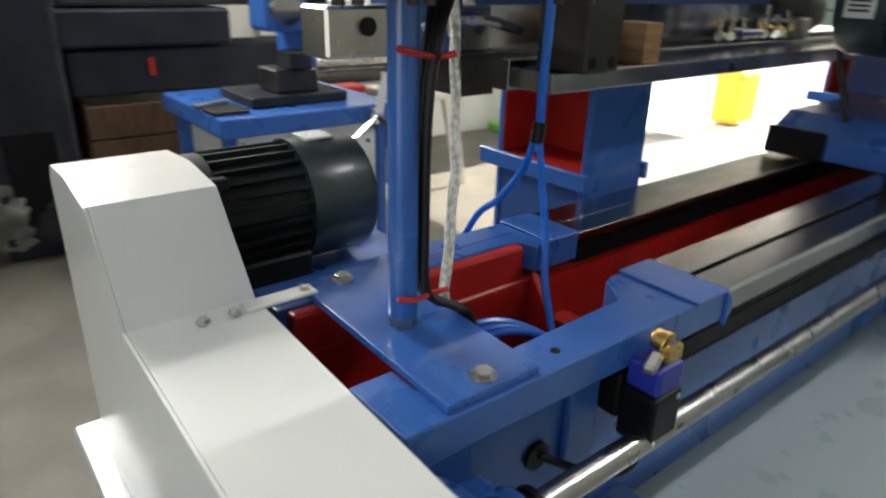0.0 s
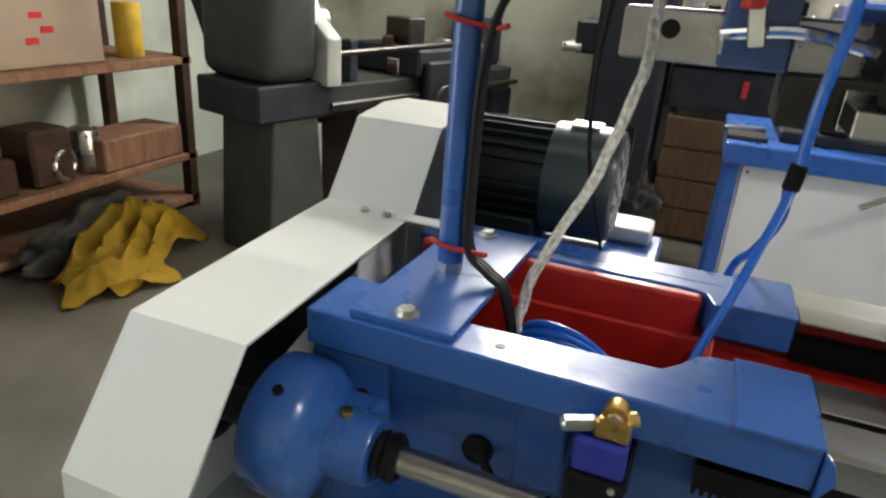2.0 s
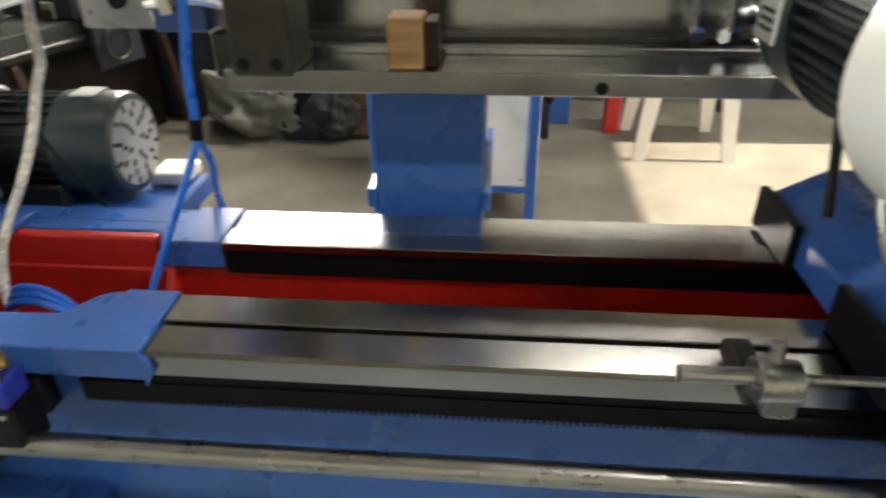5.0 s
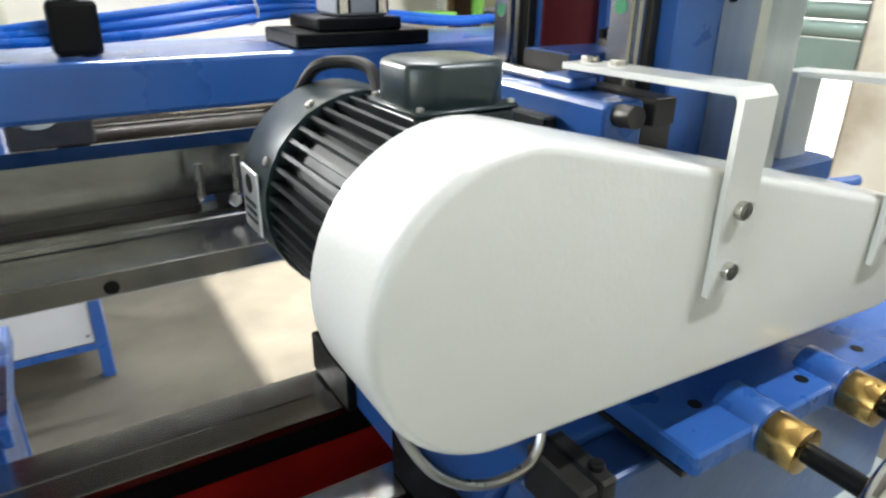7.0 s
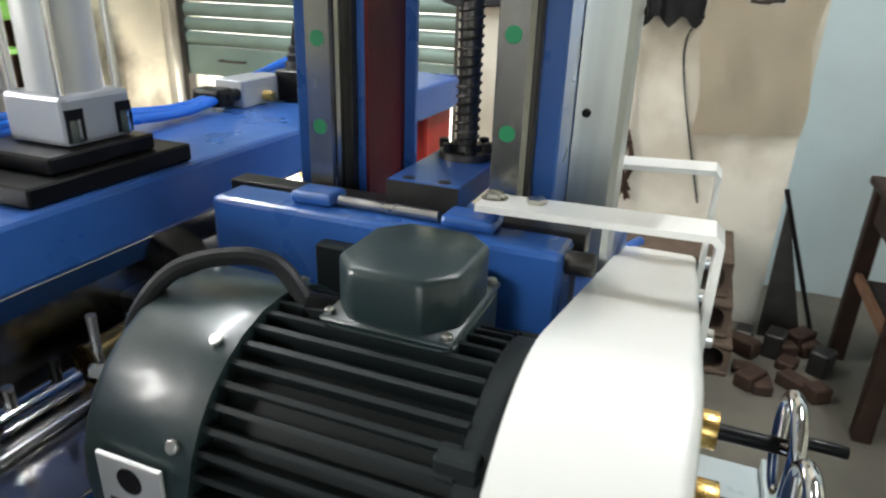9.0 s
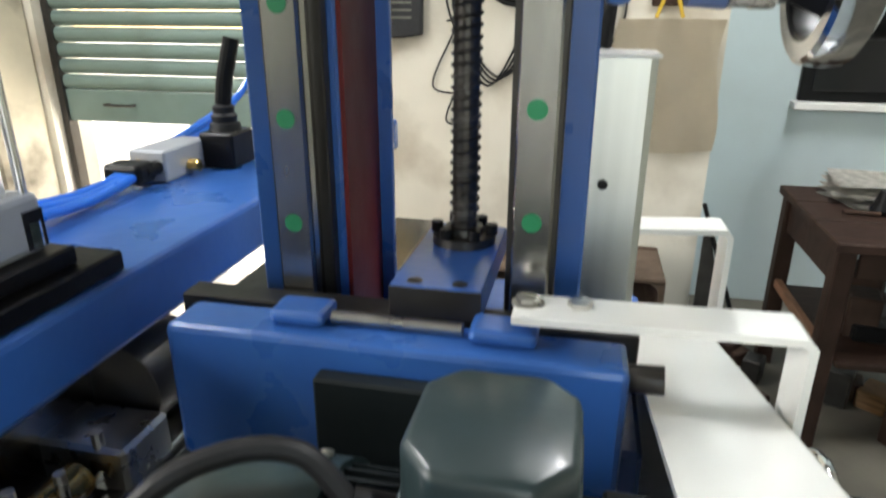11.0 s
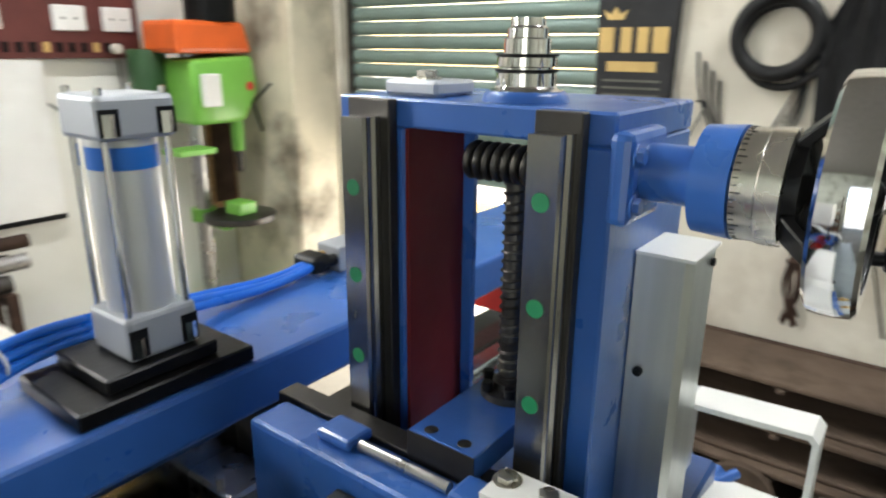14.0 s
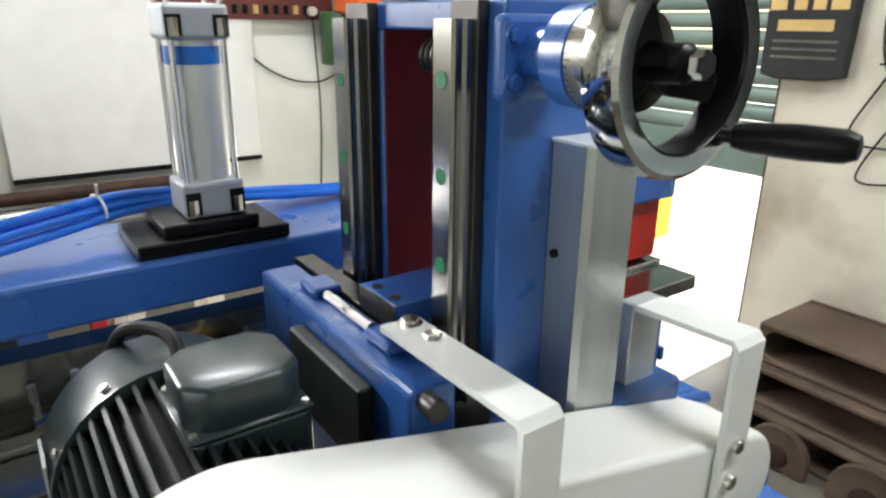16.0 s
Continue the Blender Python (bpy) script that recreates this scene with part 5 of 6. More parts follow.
part("pulley", cyl((-0.19, 1.955, 0.825), (-0.19, 1.93, 0.825), 0.045, seg=24), CHROME, bmc, smooth=30)
part("fan_slots", cyl((0.03, 1.969, 0.775), (0.03, 1.966, 0.775), 0.045, seg=24), OLD_GREY, bmc)
part("hub", cyl((-0.09, 1.955, 0.84), (-0.09, 1.94, 0.84), 0.03, seg=24), BLACK_OX, bmc)
lv = thing("feed_lever", (0.0, 1.78, 0.5), "steel feed lever with a pale flag handle", "lever")
part("hub", cyl((0.0, 1.80, 0.53), (0.0, 1.765, 0.53), 0.022, seg=16), CHROME, lv)
part("arm", cyl((0.0, 1.77, 0.53), (-0.14, 1.73, 0.46), 0.008, seg=10), CHROME, lv)
part("arm", cyl((0.0, 1.77, 0.53), (0.09, 1.74, 0.46), 0.008, seg=10), DARK_STEEL, lv)
part("knob", cyl((0.085, 1.742, 0.465), (0.105, 1.735, 0.45), 0.014, seg=12), BLACK_OX, lv)
part("flag", box(0.0, 0.03, 1.755, 1.76, 0.54, 0.66, 0.001, rot=(0, 14, 0)), WHITE_P, lv)
nd = thing("needle_box", (-0.42, 1.9, 0.56), "small dark tools on the blue worktop", "tools")
part("plate", box(-0.46, -0.36, 1.85, 1.95, 0.5605, 0.572, 0.002), DARK_STEEL, nd)
part("bar", cyl((-0.47, 1.98, 0.568), (-0.36, 2.02, 0.568), 0.008, seg=10), STEEL, nd)
for o_ in (bmc, lv, nd):
    o_.location += Vector((0.03, 0.06, -0.0203))


def stool(x, y, label):
    s = thing("plastic_stool", (x, y, 0), label, "stool")
    part("seat", box(x - 0.15, x + 0.15, y - 0.15, y + 0.15, 0.40, 0.44, 0.012, seg=2), WHITE_PLASTIC, s)
    for sx in (-1, 1):
        for sy in (-1, 1):
            lg = bmesh.new()
            bmesh.ops.create_cube(lg, size=1)
            for v in lg.verts:
                lo = v.co.z < 0
                v.co.x = x + sx * (0.17 if lo else 0.125) + v.co.x * (0.045 if lo else 0.07)
                v.co.y = y + sy * (0.17 if lo else 0.125) + v.co.y * (0.02 if lo else 0.03)
                v.co.z = 0.0 if lo else 0.3995
            part("leg", lg, WHITE_PLASTIC, s)
    return s


stool(0.706, 2.60, "cream white plastic stool on the concrete floor")
rb = thing("red_stand", (0.47, 2.75, 0), "red painted steel stand beside the stool", "stand")
part("post", box(0.44, 0.50, 2.72, 2.78, 0, 0.42, 0.004), RED_PLASTIC, rb)
part("cap", box(0.40, 0.53, 2.69, 2.81, 0.4205, 0.45, 0.004), RED_PLASTIC, rb)
sb = thing("blue_crate", (0.22, 2.9, 0), "blue plastic crate by the back wall", "crate")
cs_ = box(0.13, 0.30, 2.83, 2.842, 0, 0.22, 0.003)
box(0.13, 0.30, 2.928, 2.94, 0, 0.22, 0.003, cs_)
box(0.13, 0.142, 2.842, 2.928, 0, 0.22, 0.003, cs_)
box(0.288, 0.30, 2.842, 2.928, 0, 0.22, 0.003, cs_)
box(0.142, 0.288, 2.842, 2.928, 0.004, 0.016, 0.0, cs_)
part("crate", cs_, BLUE, sb)
part("rim", box(0.122, 0.308, 2.822, 2.829, 0.195, 0.215, 0.002), BLUE, sb)

# ---------- drilling machine, board and bars on the back wall ----------
dp = thing("pillar_drill", (1.95, 3.05, 0), "green pillar drilling machine with an orange belt cover", "drilling machine")
part("base", box(1.78, 2.12, 2.85, 3.25, 0, 0.06, 0.01), GREEN_P, dp)
part("pillar", cyl((1.93, 3.12, 0.06), (1.93, 3.12, 1.3), 0.038, seg=24), STEEL, dp, smooth=30)
part("collar", cyl((1.93, 3.12, 0.50), (1.93, 3.12, 0.56), 0.06, seg=24), GREEN_P, dp, smooth=30)
part("table", cyl((2.0, 2.93, 0.52), (2.0, 2.93, 0.55), 0.17, seg=32, bev=0.004), DARK_STEEL, dp, smooth=30)
part("table_arm", box(1.92, 2.0, 2.95, 3.12, 0.47, 0.52, 0.01), GREEN_P, dp)
part("head", prism([(1.80, 0.98), (1.80, 1.26), (2.12, 1.28), (2.14, 1.12), (2.06, 0.98)], "y", 2.90, 3.17, bev=0.025), GREEN_P, dp, "green cast head", smooth=50)
part("motor", cyl((1.76, 3.18, 1.05), (1.76, 3.18, 1.30), 0.08, seg=24, bev=0.01), mat("drill_motor", (0.03, 0.08, 0.03), 0.4), dp, smooth=35)
part("belt_cover", prism([(1.74, 1.285), (1.74, 1.42), (2.08, 1.42), (2.12, 1.285)], "y", 2.90, 3.17, bev=0.02), ORANGE, dp, "orange belt cover")
part("top_motor", cyl((1.98, 3.0, 1.4205), (1.98, 3.0, 1.58), 0.11, seg=24), BLACK_OX, dp, smooth=35)
part("switch_box", box(1.83, 1.92, 2.87, 2.8995, 1.06, 1.2, 0.006), WHITE_P, dp)
part("spindle", cyl((2.06, 2.98, 0.98), (2.06, 2.98, 0.84), 0.03, seg=20), GREEN_P, dp, smooth=30)
part("chuck", cyl((2.06, 2.98, 0.84), (2.06, 2.98, 0.74), 0.026, seg=16, r2=0.018), DARK_STEEL, dp, smooth=30)
for i in range(3):
    a = radians(20 + 120 * i)
    part("feed_handle", cyl((2.145, 2.96, 1.06), (2.17, 2.96 + 0.14 * math.cos(a), 1.06 + 0.14 * math.sin(a)), 0.007, seg=10), DARK_STEEL, dp)
part("badge", cyl((2.09, 2.899, 1.14), (2.09, 2.897, 1.14), 0.02, seg=20), RED_PLASTIC, dp)
part("front_table", box(1.68, 1.86, 2.86, 3.0, 0.86, 0.885, 0.004), GREEN_P, dp)
part("vice", box(1.95, 2.05, 2.86, 2.98, 0.5505, 0.61, 0.006), GREEN_P, dp)

eb = thing("switch_board", (1.3, 3.27, 1.4), "dark wooden electrical board with sockets and switches", "switch board")
part("board", box(0.95, 1.78, 3.255, 3.297, 1.26, 1.75, 0.004), BOARD, eb)
for i in range(14):
    part("switch", box(1.02 + 0.05 * i, 1.045 + 0.05 * i, 3.247, 3.2548, 1.285, 1.325, 0.002), GOLD if i % 4 == 3 else BLACK_OX, eb)
for x in (1.1, 1.42, 1.62):
    sk = part("socket", box(x, x + 0.13, 3.243, 3.2548, 1.37, 1.47, 0.004), WHITE_P, eb)
    for dx in (0.04, 0.09):
        part("pin_hole", cyl((x + dx, 3.2428, 1.42), (x + dx, 3.2424, 1.42), 0.006, seg=10), BLACK_OX, sk)
part("plug", cyl((1.66, 3.246, 1.30), (1.66, 3.22, 1.30), 0.022, seg=16), WHITE_PLASTIC, eb)
part("cord", tube([(1.66, 3.235, 1.28), (1.68, 3.26, 1.1), (1.70, 3.28, 0.8), (1.68, 3.28, 0.4)], 0.004), RUBBER, eb)
wc = thing("wall_cable", (1.5, 3.28, 1.0), "thin black cable sagging along the wall", "cable")
part("cable", tube([(1.2, 3.288, 1.25), (1.45, 3.288, 1.02), (1.7, 3.288, 0.96), (1.9, 3.285, 1.06)], 0.004), RUBBER, wc)
bl = thing("notice_board", (0.6, 3.28, 1.0), "large pale panel leaning on the back wall above steel bars", "panel")
part("panel", box(0.30, 1.36, 3.262, 3.297, 0.62, 1.75, 0.003), WHITE_P, bl)
part("bottom_edge", box(0.30, 1.36, 3.256, 3.299, 0.60, 0.6195, 0.002), BLACK_OX, bl)
for i, (y, z, r, m_) in enumerate(((3.18, 0.56, 0.028, RUST), (3.1, 0.50, 0.032, STEEL), (3.19, 0.485, 0.03, RUST), (3.08, 0.43, 0.035, DARK_STEEL), (3.17, 0.41, 0.03, STEEL))):
    br = thing("steel_bar", (0.6, y, z), "round steel stock bar lying on the rack", "steel bar", "bars on the rack")
    part("bar", cyl((0.05, y, z), (1.16 - 0.04 * i, y, z), r, seg=16), m_, br, smooth=30)
rk_ = thing("bar_rack", (0.6, 3.15, 0), "dark steel rack carrying stock bars", "rack")
for x in (0.1, 1.0):
    part("upright", box(x, x + 0.04, 3.02, 3.06, 0, 0.40, 0.002), RUST, rk_)
    part("upright", box(x, x + 0.04, 3.21, 3.25, 0, 0.62, 0.002), RUST, rk_)
    part("arm", box(x, x + 0.04, 3.0605, 3.2095, 0.35, 0.378, 0.002), RUST, rk_)
cbx = thing("rusty_cabinet", (2.15, 3.15, 0), "open brown wooden wall box beside the drill", "cabinet")
part("case", box(2.05, 2.21, 3.22, 3.297, 0.5, 1.42, 0.004), WOOD, cbx)
part("opening", box(2.07, 2.19, 3.2125, 3.2198, 0.55, 1.38, 0), RUST, cbx)

# ---------- east wall: bag, hoops, jacket, cloth, cables ----------
pb_ = thing("printed_bag", (2.47, 1.23, 1.1), "black printed carrier bag with gold lettering hung by the shutter", "bag")
part("bag", prism([(1.085, 1.10), (1.075, 1.62), (1.37, 1.62), (1.362, 1.10), (1.30, 1.085), (1.15, 1.09)], "x", 2.458, 2.497, bev=0.008), BLACK_CLOTH, pb_)
for k, (y0, y1, z0, z1) in enumerate(((1.30, 1.355, 1.305, 1.39), (1.235, 1.275, 1.305, 1.39), (1.175, 1.215, 1.305, 1.39), (1.105, 1.16, 1.305, 1.39), (1.14, 1.32, 1.24, 1.275))):
    part("print_bar", box(2.4555, 2.4575, y0, y1, z0, z1, 0.0005), GOLD, pb_, "gold printed bar")
for z_ in (1.205, 1.18, 1.155):
    part("print_line", box(2.456, 2.4575, 1.12, 1.33, z_, z_ + 0.008, 0), SACK, pb_, "faint printed line")
part("print_crown", prism([(1.27, 1.415), (1.33, 1.415), (1.345, 1.45), (1.318, 1.432), (1.30, 1.46), (1.282, 1.432), (1.255, 1.45)], "x", 2.4555, 2.4575), GOLD, pb_, "gold printed shape")
hoop = thing("rubber_tube", (2.46, 0.77, 1.38), "black rubber inner tube hanging on the wall", "tube")
part("hoop", ring((2.462, 0.77, 1.36), (1, 0.04, 0), 0.115, 0.024, seg=44), RUBBER, hoop, smooth=60)
part("hoop", ring((2.475, 0.75, 1.33), (1, -0.05, 0.05), 0.125, 0.012, seg=44), RUBBER, hoop, smooth=60)
jk = thing("hanging_jacket", (2.46, 0.53, 1.3), "dark jacket hanging on a wall hook", "jacket")
jb_ = bmesh.new()
jr = []
for j in range(13):
    t = j / 12
    hw_ = 0.055 + 0.06 * min(1, t * 3) - 0.03 * max(0, t - 0.6)
    jr.append([jb_.verts.new((2.47 - 0.035 * math.sin(math.pi * (i / 12)) - 0.012 * math.sin(i * 2.1 + t * 3), 0.53 + hw_ * (2 * i / 12 - 1), 1.52 - 0.45 * t - 0.02 * math.sin(i * 1.3))) for i in range(13)])
for j in range(12):
    for i in range(12):
        jb_.faces.new((jr[j][i], jr[j][i + 1], jr[j + 1][i + 1], jr[j + 1][i]))
bmesh.ops.solidify(jb_, geom=jb_.faces[:], thickness=0.012)
part("jacket", jb_, BLACK_CLOTH, jk, smooth=60)
part("strap", tube([(2.45, 0.45, 1.50), (2.44, 0.42, 1.35), (2.45, 0.47, 1.16)], 0.010), BLACK_CLOTH, jk)
cl = thing("hanging_cloth", (2.46, 0.2, 0.9), "cream cloth sheet hanging flat on the wall", "cloth")
cb2 = bmesh.new()
cr2 = []
for j in range(15):
    cr2.append([cb2.verts.new((2.485 - 0.012 * math.sin(i * 0.9 + j * 0.25) - 0.010, 0.07 + 0.34 * i / 14 + 0.015 * math.sin(j * 0.4), 1.16 - 0.43 * j / 14 - 0.03 * (i / 14) * (1 if j == 14 else 0))) for i in range(15)])
for j in range(14):
    for i in range(14):
        cb2.faces.new((cr2[j][i], cr2[j][i + 1], cr2[j + 1][i + 1], cr2[j + 1][i]))
bmesh.ops.solidify(cb2, geom=cb2.faces[:], thickness=0.004)
part("cloth", cb2, CREAM_CLOTH, cl, smooth=60)
hk_ = thing("wall_plaque", (2.48, 0.25, 1.25), "small dark wall hook board with a yellow strap", "hook")
part("plaque", box(2.48, 2.498, 0.20, 0.31, 1.20, 1.30, 0.003), RUST, hk_)
for s in (-1, 1):
    part("strap", box(2.468, 2.478, 0.25 + s * 0.022 - 0.006, 0.25 + s * 0.022 + 0.006, 1.16, 1.29, 0.002, rot=(s * 18, 0, 0)), YELLOW, hk_)
wv = thing("wall_wires", (2.49, 0.6, 0.9), "loose black wires hanging down the wall", "wire")
for i, (y, z0_, z1_) in enumerate(((0.42, 1.7, 0.45), (0.95, 1.0, 0.8), (1.0, 1.15, 0.9))):
    part("wire", tube([(2.49, y, z0_), (2.487, y - 0.03, (z0_ + z1_) / 2 + 0.1), (2.487, y + 0.05, (z0_ + z1_) / 2 - 0.1), (2.489, y - 0.08, z1_)], 0.0035), RUBBER, wv)
# dark screen and table on the recess wall
sc = thing("dark_window", (2.9, -0.6, 1.1), "dark framed window in the pale blue wall", "window", kind="structure")
part("frame", box(2.885, 2.918, -1.35, -0.30, 0.86, 1.55, 0.005), BLACK_OX, sc)
part("pane", box(2.875, 2.884, -1.30, -0.34, 0.90, 1.51, 0.001), GLASS_DK, sc)
part("sill", box(2.84, 2.918, -1.37, -0.28, 0.83, 0.859, 0.004), WHITE_P, sc)
tb = thing("wooden_table", (2.1, -0.6, 0), "old dark wooden table cluttered with tools and papers", "table")
for i in range(3):
    part("board", box(1.82 + 0.2 * i, 2.015 + 0.2 * i, -1.3, -0.152 - 0.004 * i, 0.612, 0.64, 0.004), WOOD_DK, tb, "worn dark tabletop board")
for x in (1.86, 2.345):
    for y in (-0.22, -1.26):
        part("leg", box(x, x + 0.05, y, y + 0.05, 0, 0.611, 0.004), WOOD_DK, tb)
part("apron", box(1.87, 1.885, -1.2, -0.23, 0.53, 0.611, 0.002), WOOD_DK, tb)
part("apron", box(1.911, 2.344, -0.20, -0.185, 0.50, 0.611, 0.002), WOOD_DK, tb)
part("side_rail", box(1.911, 2.344, -0.20, -0.178, 0.30, 0.33, 0.002), PLANK, tb)
part("shelf", box(1.85, 2.4, -1.25, -0.225, 0.27, 0.29, 0.003), WOOD_DK, tb)
random.seed(2)
for i in range(9):
    pp = thing("newspaper", (2.28, -0.42, 0.64), "folded newspaper in a loose pile on the table", "newspaper", "newspaper pile")
    sh_ = bmesh.new()
    gr = []
    a0 = random.uniform(-0.3, 0.3)
    for u in range(9):
        row = []
        for v in range(7):
            px, py = -0.11 + 0.22 * u / 8, -0.15 + 0.3 * v / 6
            row.append(sh_.verts.new((2.27 + px * math.cos(a0) - py * math.sin(a0), -0.42 + px * math.sin(a0) + py * math.cos(a0), 0.644 + 0.0075 * i + 0.003 * math.sin(u * 1.1 + i) * math.sin(v * 0.9 + i * 2) + (0.012 * (u / 8) ** 3 if i % 2 else 0))))
        gr.append(row)
    for u in range(8):
        for v in range(6):
            sh_.faces.new((gr[u][v], gr[u + 1][v], gr[u + 1][v + 1], gr[u][v + 1]))
    bmesh.ops.solidify(sh_, geom=sh_.faces[:], thickness=0.003)
    part("sheet", sh_, PAPER, pp)
for i, (x, y, h, r, m_) in enumerate(((2.05, -0.42, 0.05, 0.03, BRASS), (2.12, -0.36, 0.07, 0.035, BLACK_OX), (1.95, -0.5, 0.04, 0.03, STEEL), (2.0, -0.62, 0.09, 0.04, DARK_STEEL))):
    o = solid("bench_tool", lathe_turn([(0, r * 0.8), (h * 0.2, r), (h * 0.6, r * 0.7), (h, r * 0.5)], (x, y, 0.6403), (0, 0, 1)), m_, "small metal tool part on the table", "tool", group="table clutter", smooth=40)
tb_ = solid("blue_tape", ring((1.93, -0.36, 0.652), (0, 0, 1), 0.03, 0.011), PLASTIC_BLUE, "blue tape roll on the table edge", "tape roll")
def hollow_casting(x0, x1, y0, y1, z0, h, label):
    """A long cast body with two rounded troughs open to the room."""
    c = thing("iron_casting", ((x0 + x1) / 2, (y0 + y1) / 2, z0), label, "casting", "castings by the wall")
    r = h * 0.30
    part("web", box(x1 - 0.03, x1, y0, y1, z0, z0 + h, 0.004), RUST, c)
    part("flange", box(x0, x1 - 0.0305, y0, y1, z0 + h - 0.018, z0 + h, 0.006, seg=2), CAST, c, "pale worn upper flange")
    part("flange", box(x0, x1 - 0.0305, y0, y1, z0, z0 + 0.016, 0.006, seg=2), CAST, c)
    for ya, sgn in ((y0, 1), (y1, -1)):
        end = [(ya, z0 + 0.0165), (ya + sgn * (0.02 + r), z0 + 0.0165)]
        end += [(ya + sgn * (0.02 + r - r * math.sin(k * math.pi / 10)), z0 + 0.0165 + r * (1 - math.cos(k * math.pi / 10))) for k in range(1, 6)]
        end += [(ya + sgn * (0.02 + r - r * math.cos(k * math.pi / 10)), z0 + h - 0.0185 - r + r * math.sin(k * math.pi / 10)) for k in range(0, 6)]
        end += [(ya, z0 + h - 0.0185)]
        part("end_wall", prism(end, "x", x0 + 0.004, x1 - 0.031), CAST, c)
    ym = y0 + (y1 - y0) * 0.42
    part("lug", box(x0 - 0.004, x0 + 0.02, ym - 0.012, ym + 0.012, z0 + h - 0.036, z0 + h - 0.0185, 0.004), CAST, c)
    return c


hollow_casting(2.06, 2.44, 0.16, 1.06, 0.0005, 0.115, "rusty hollow iron casting lying at the bottom of the pile")
hollow_casting(2.10, 2.45, 0.18, 1.05, 0.116, 0.125, "rusty hollow iron casting in the middle of the pile")
hollow_casting(2.14, 2.46, 0.20, 1.04, 0.2415, 0.13, "rusty hollow iron casting on top of the pile")
for y_, r_ in ((0.36, 0.085), (0.60, 0.10), (0.85, 0.09)):
    lb = thing("cast_lobe", (2.0, y_, 0), "rounded brown cast plate leaning on the iron pile", "casting", "cast lobes")
    lg_ = [(y_ - r_, 0.004)] + [(y_ - r_ * math.cos(k * math.pi / 14), 0.05 + r_ * math.sin(k * math.pi / 14)) for k in range(15)] + [(y_ + r_, 0.004)]
    part("plate", prism(lg_, "x", 1.99, 2.02, bev=0.004), CAST, lb)
    part("boss", cyl((1.99, y_, 0.05), (1.982, y_, 0.05), r_ * 0.4, seg=24, bev=0.002), RUST, lb, smooth=30)
random.seed(17)
for i in range(26):
    x, y, z = random.uniform(1.93, 2.33), random.uniform(-1.05, -0.32), random.choice((0.2905, 0.0005, 0.2905))
    h = random.uniform(0.03, 0.15)
    g_ = box(x - random.uniform(0.02, 0.07), x + random.uniform(0.02, 0.07), y - random.uniform(0.02, 0.08), y + random.uniform(0.02, 0.08), z, z + h, 0.006, rot=(0, 0, random.uniform(-40, 40)))
    solid("scrap_part", g_, random.choice((RUST, DARK_STEEL, WOOD_DK, WOOD, BLACK_OX)), "dusty brown scrap part stored under the table", "scrap", group="scrap under the table")
for i in range(12):
    x, y = random.uniform(1.88, 2.15), random.uniform(-1.0, -0.25)
    a = random.uniform(0, math.pi)
    d_ = Vector((math.cos(a), math.sin(a), 0)) * random.uniform(0.03, 0.07)
    r_ = random.uniform(0.004, 0.009)
    solid("hand_tool", cyl(Vector((x, y, 0.6405 + r_)) - d_, Vector((x, y, 0.6405 + r_)) + d_, r_, seg=8, r2=r_ * 0.8), random.choice((STEEL, RUST, WOOD, PLASTIC_BLUE, CHROME)), "small hand tool lying on the table", "tool", group="table clutter")
# Dark sheet stands in for the shadow by the recess; the rod leans there.
lp = thing("corner_shadow_sheet", (2.45, -0.05, 0), "dark sheet for the corner shadow, with a leaning rod", "sheet")
part("sheet", prism([(0.055, 0.0), (0.055, 0.52), (0.02, 0.40), (-0.09, 0.0)], "x", 2.42, 2.428), DARK_STEEL, lp)
part("rod", cyl((2.41, 0.07, 0.56), (2.40, -0.13, 0.005), 0.008, seg=10), BLACK_OX, lp)
random.seed(23)
for i in range(14):
    x, y = random.uniform(2.0, 2.38), random.uniform(-0.15, 0.12)
    solid("floor_scrap", box(x - random.uniform(0.02, 0.06), x + random.uniform(0.02, 0.06), y - 0.03, y + 0.03, 0.0005, random.uniform(0.02, 0.09), 0.005, rot=(0, 0, random.uniform(-60, 60))), random.choice((RUST, RUST, DARK_STEEL, WOOD_DK)), "brown scrap piece on the floor by the wall", "scrap", group="scrap by the wall")

# ---------- west side: shelves, old lathe, dark machine ----------
rs = thing("storage_shelf", (-2.5, 1.3, 0), "rusty steel shelf with brown planks full of parts", "shelf")
for y in (0.55, 1.93):
    for x in (-2.28, -2.66):
        part("upright", box(x - 0.02, x + 0.02, y - 0.02, y + 0.02, 0, 1.7, 0.002), RUST, rs)
for z in (-0.0 + 0.02, 0.185, 0.535, 0.9):
    part("plank", box(-2.68, -2.26, 0.52, 1.96, z, z + 0.028, 0.003), PLANK, rs, "worn brown plank")
random.seed(4)
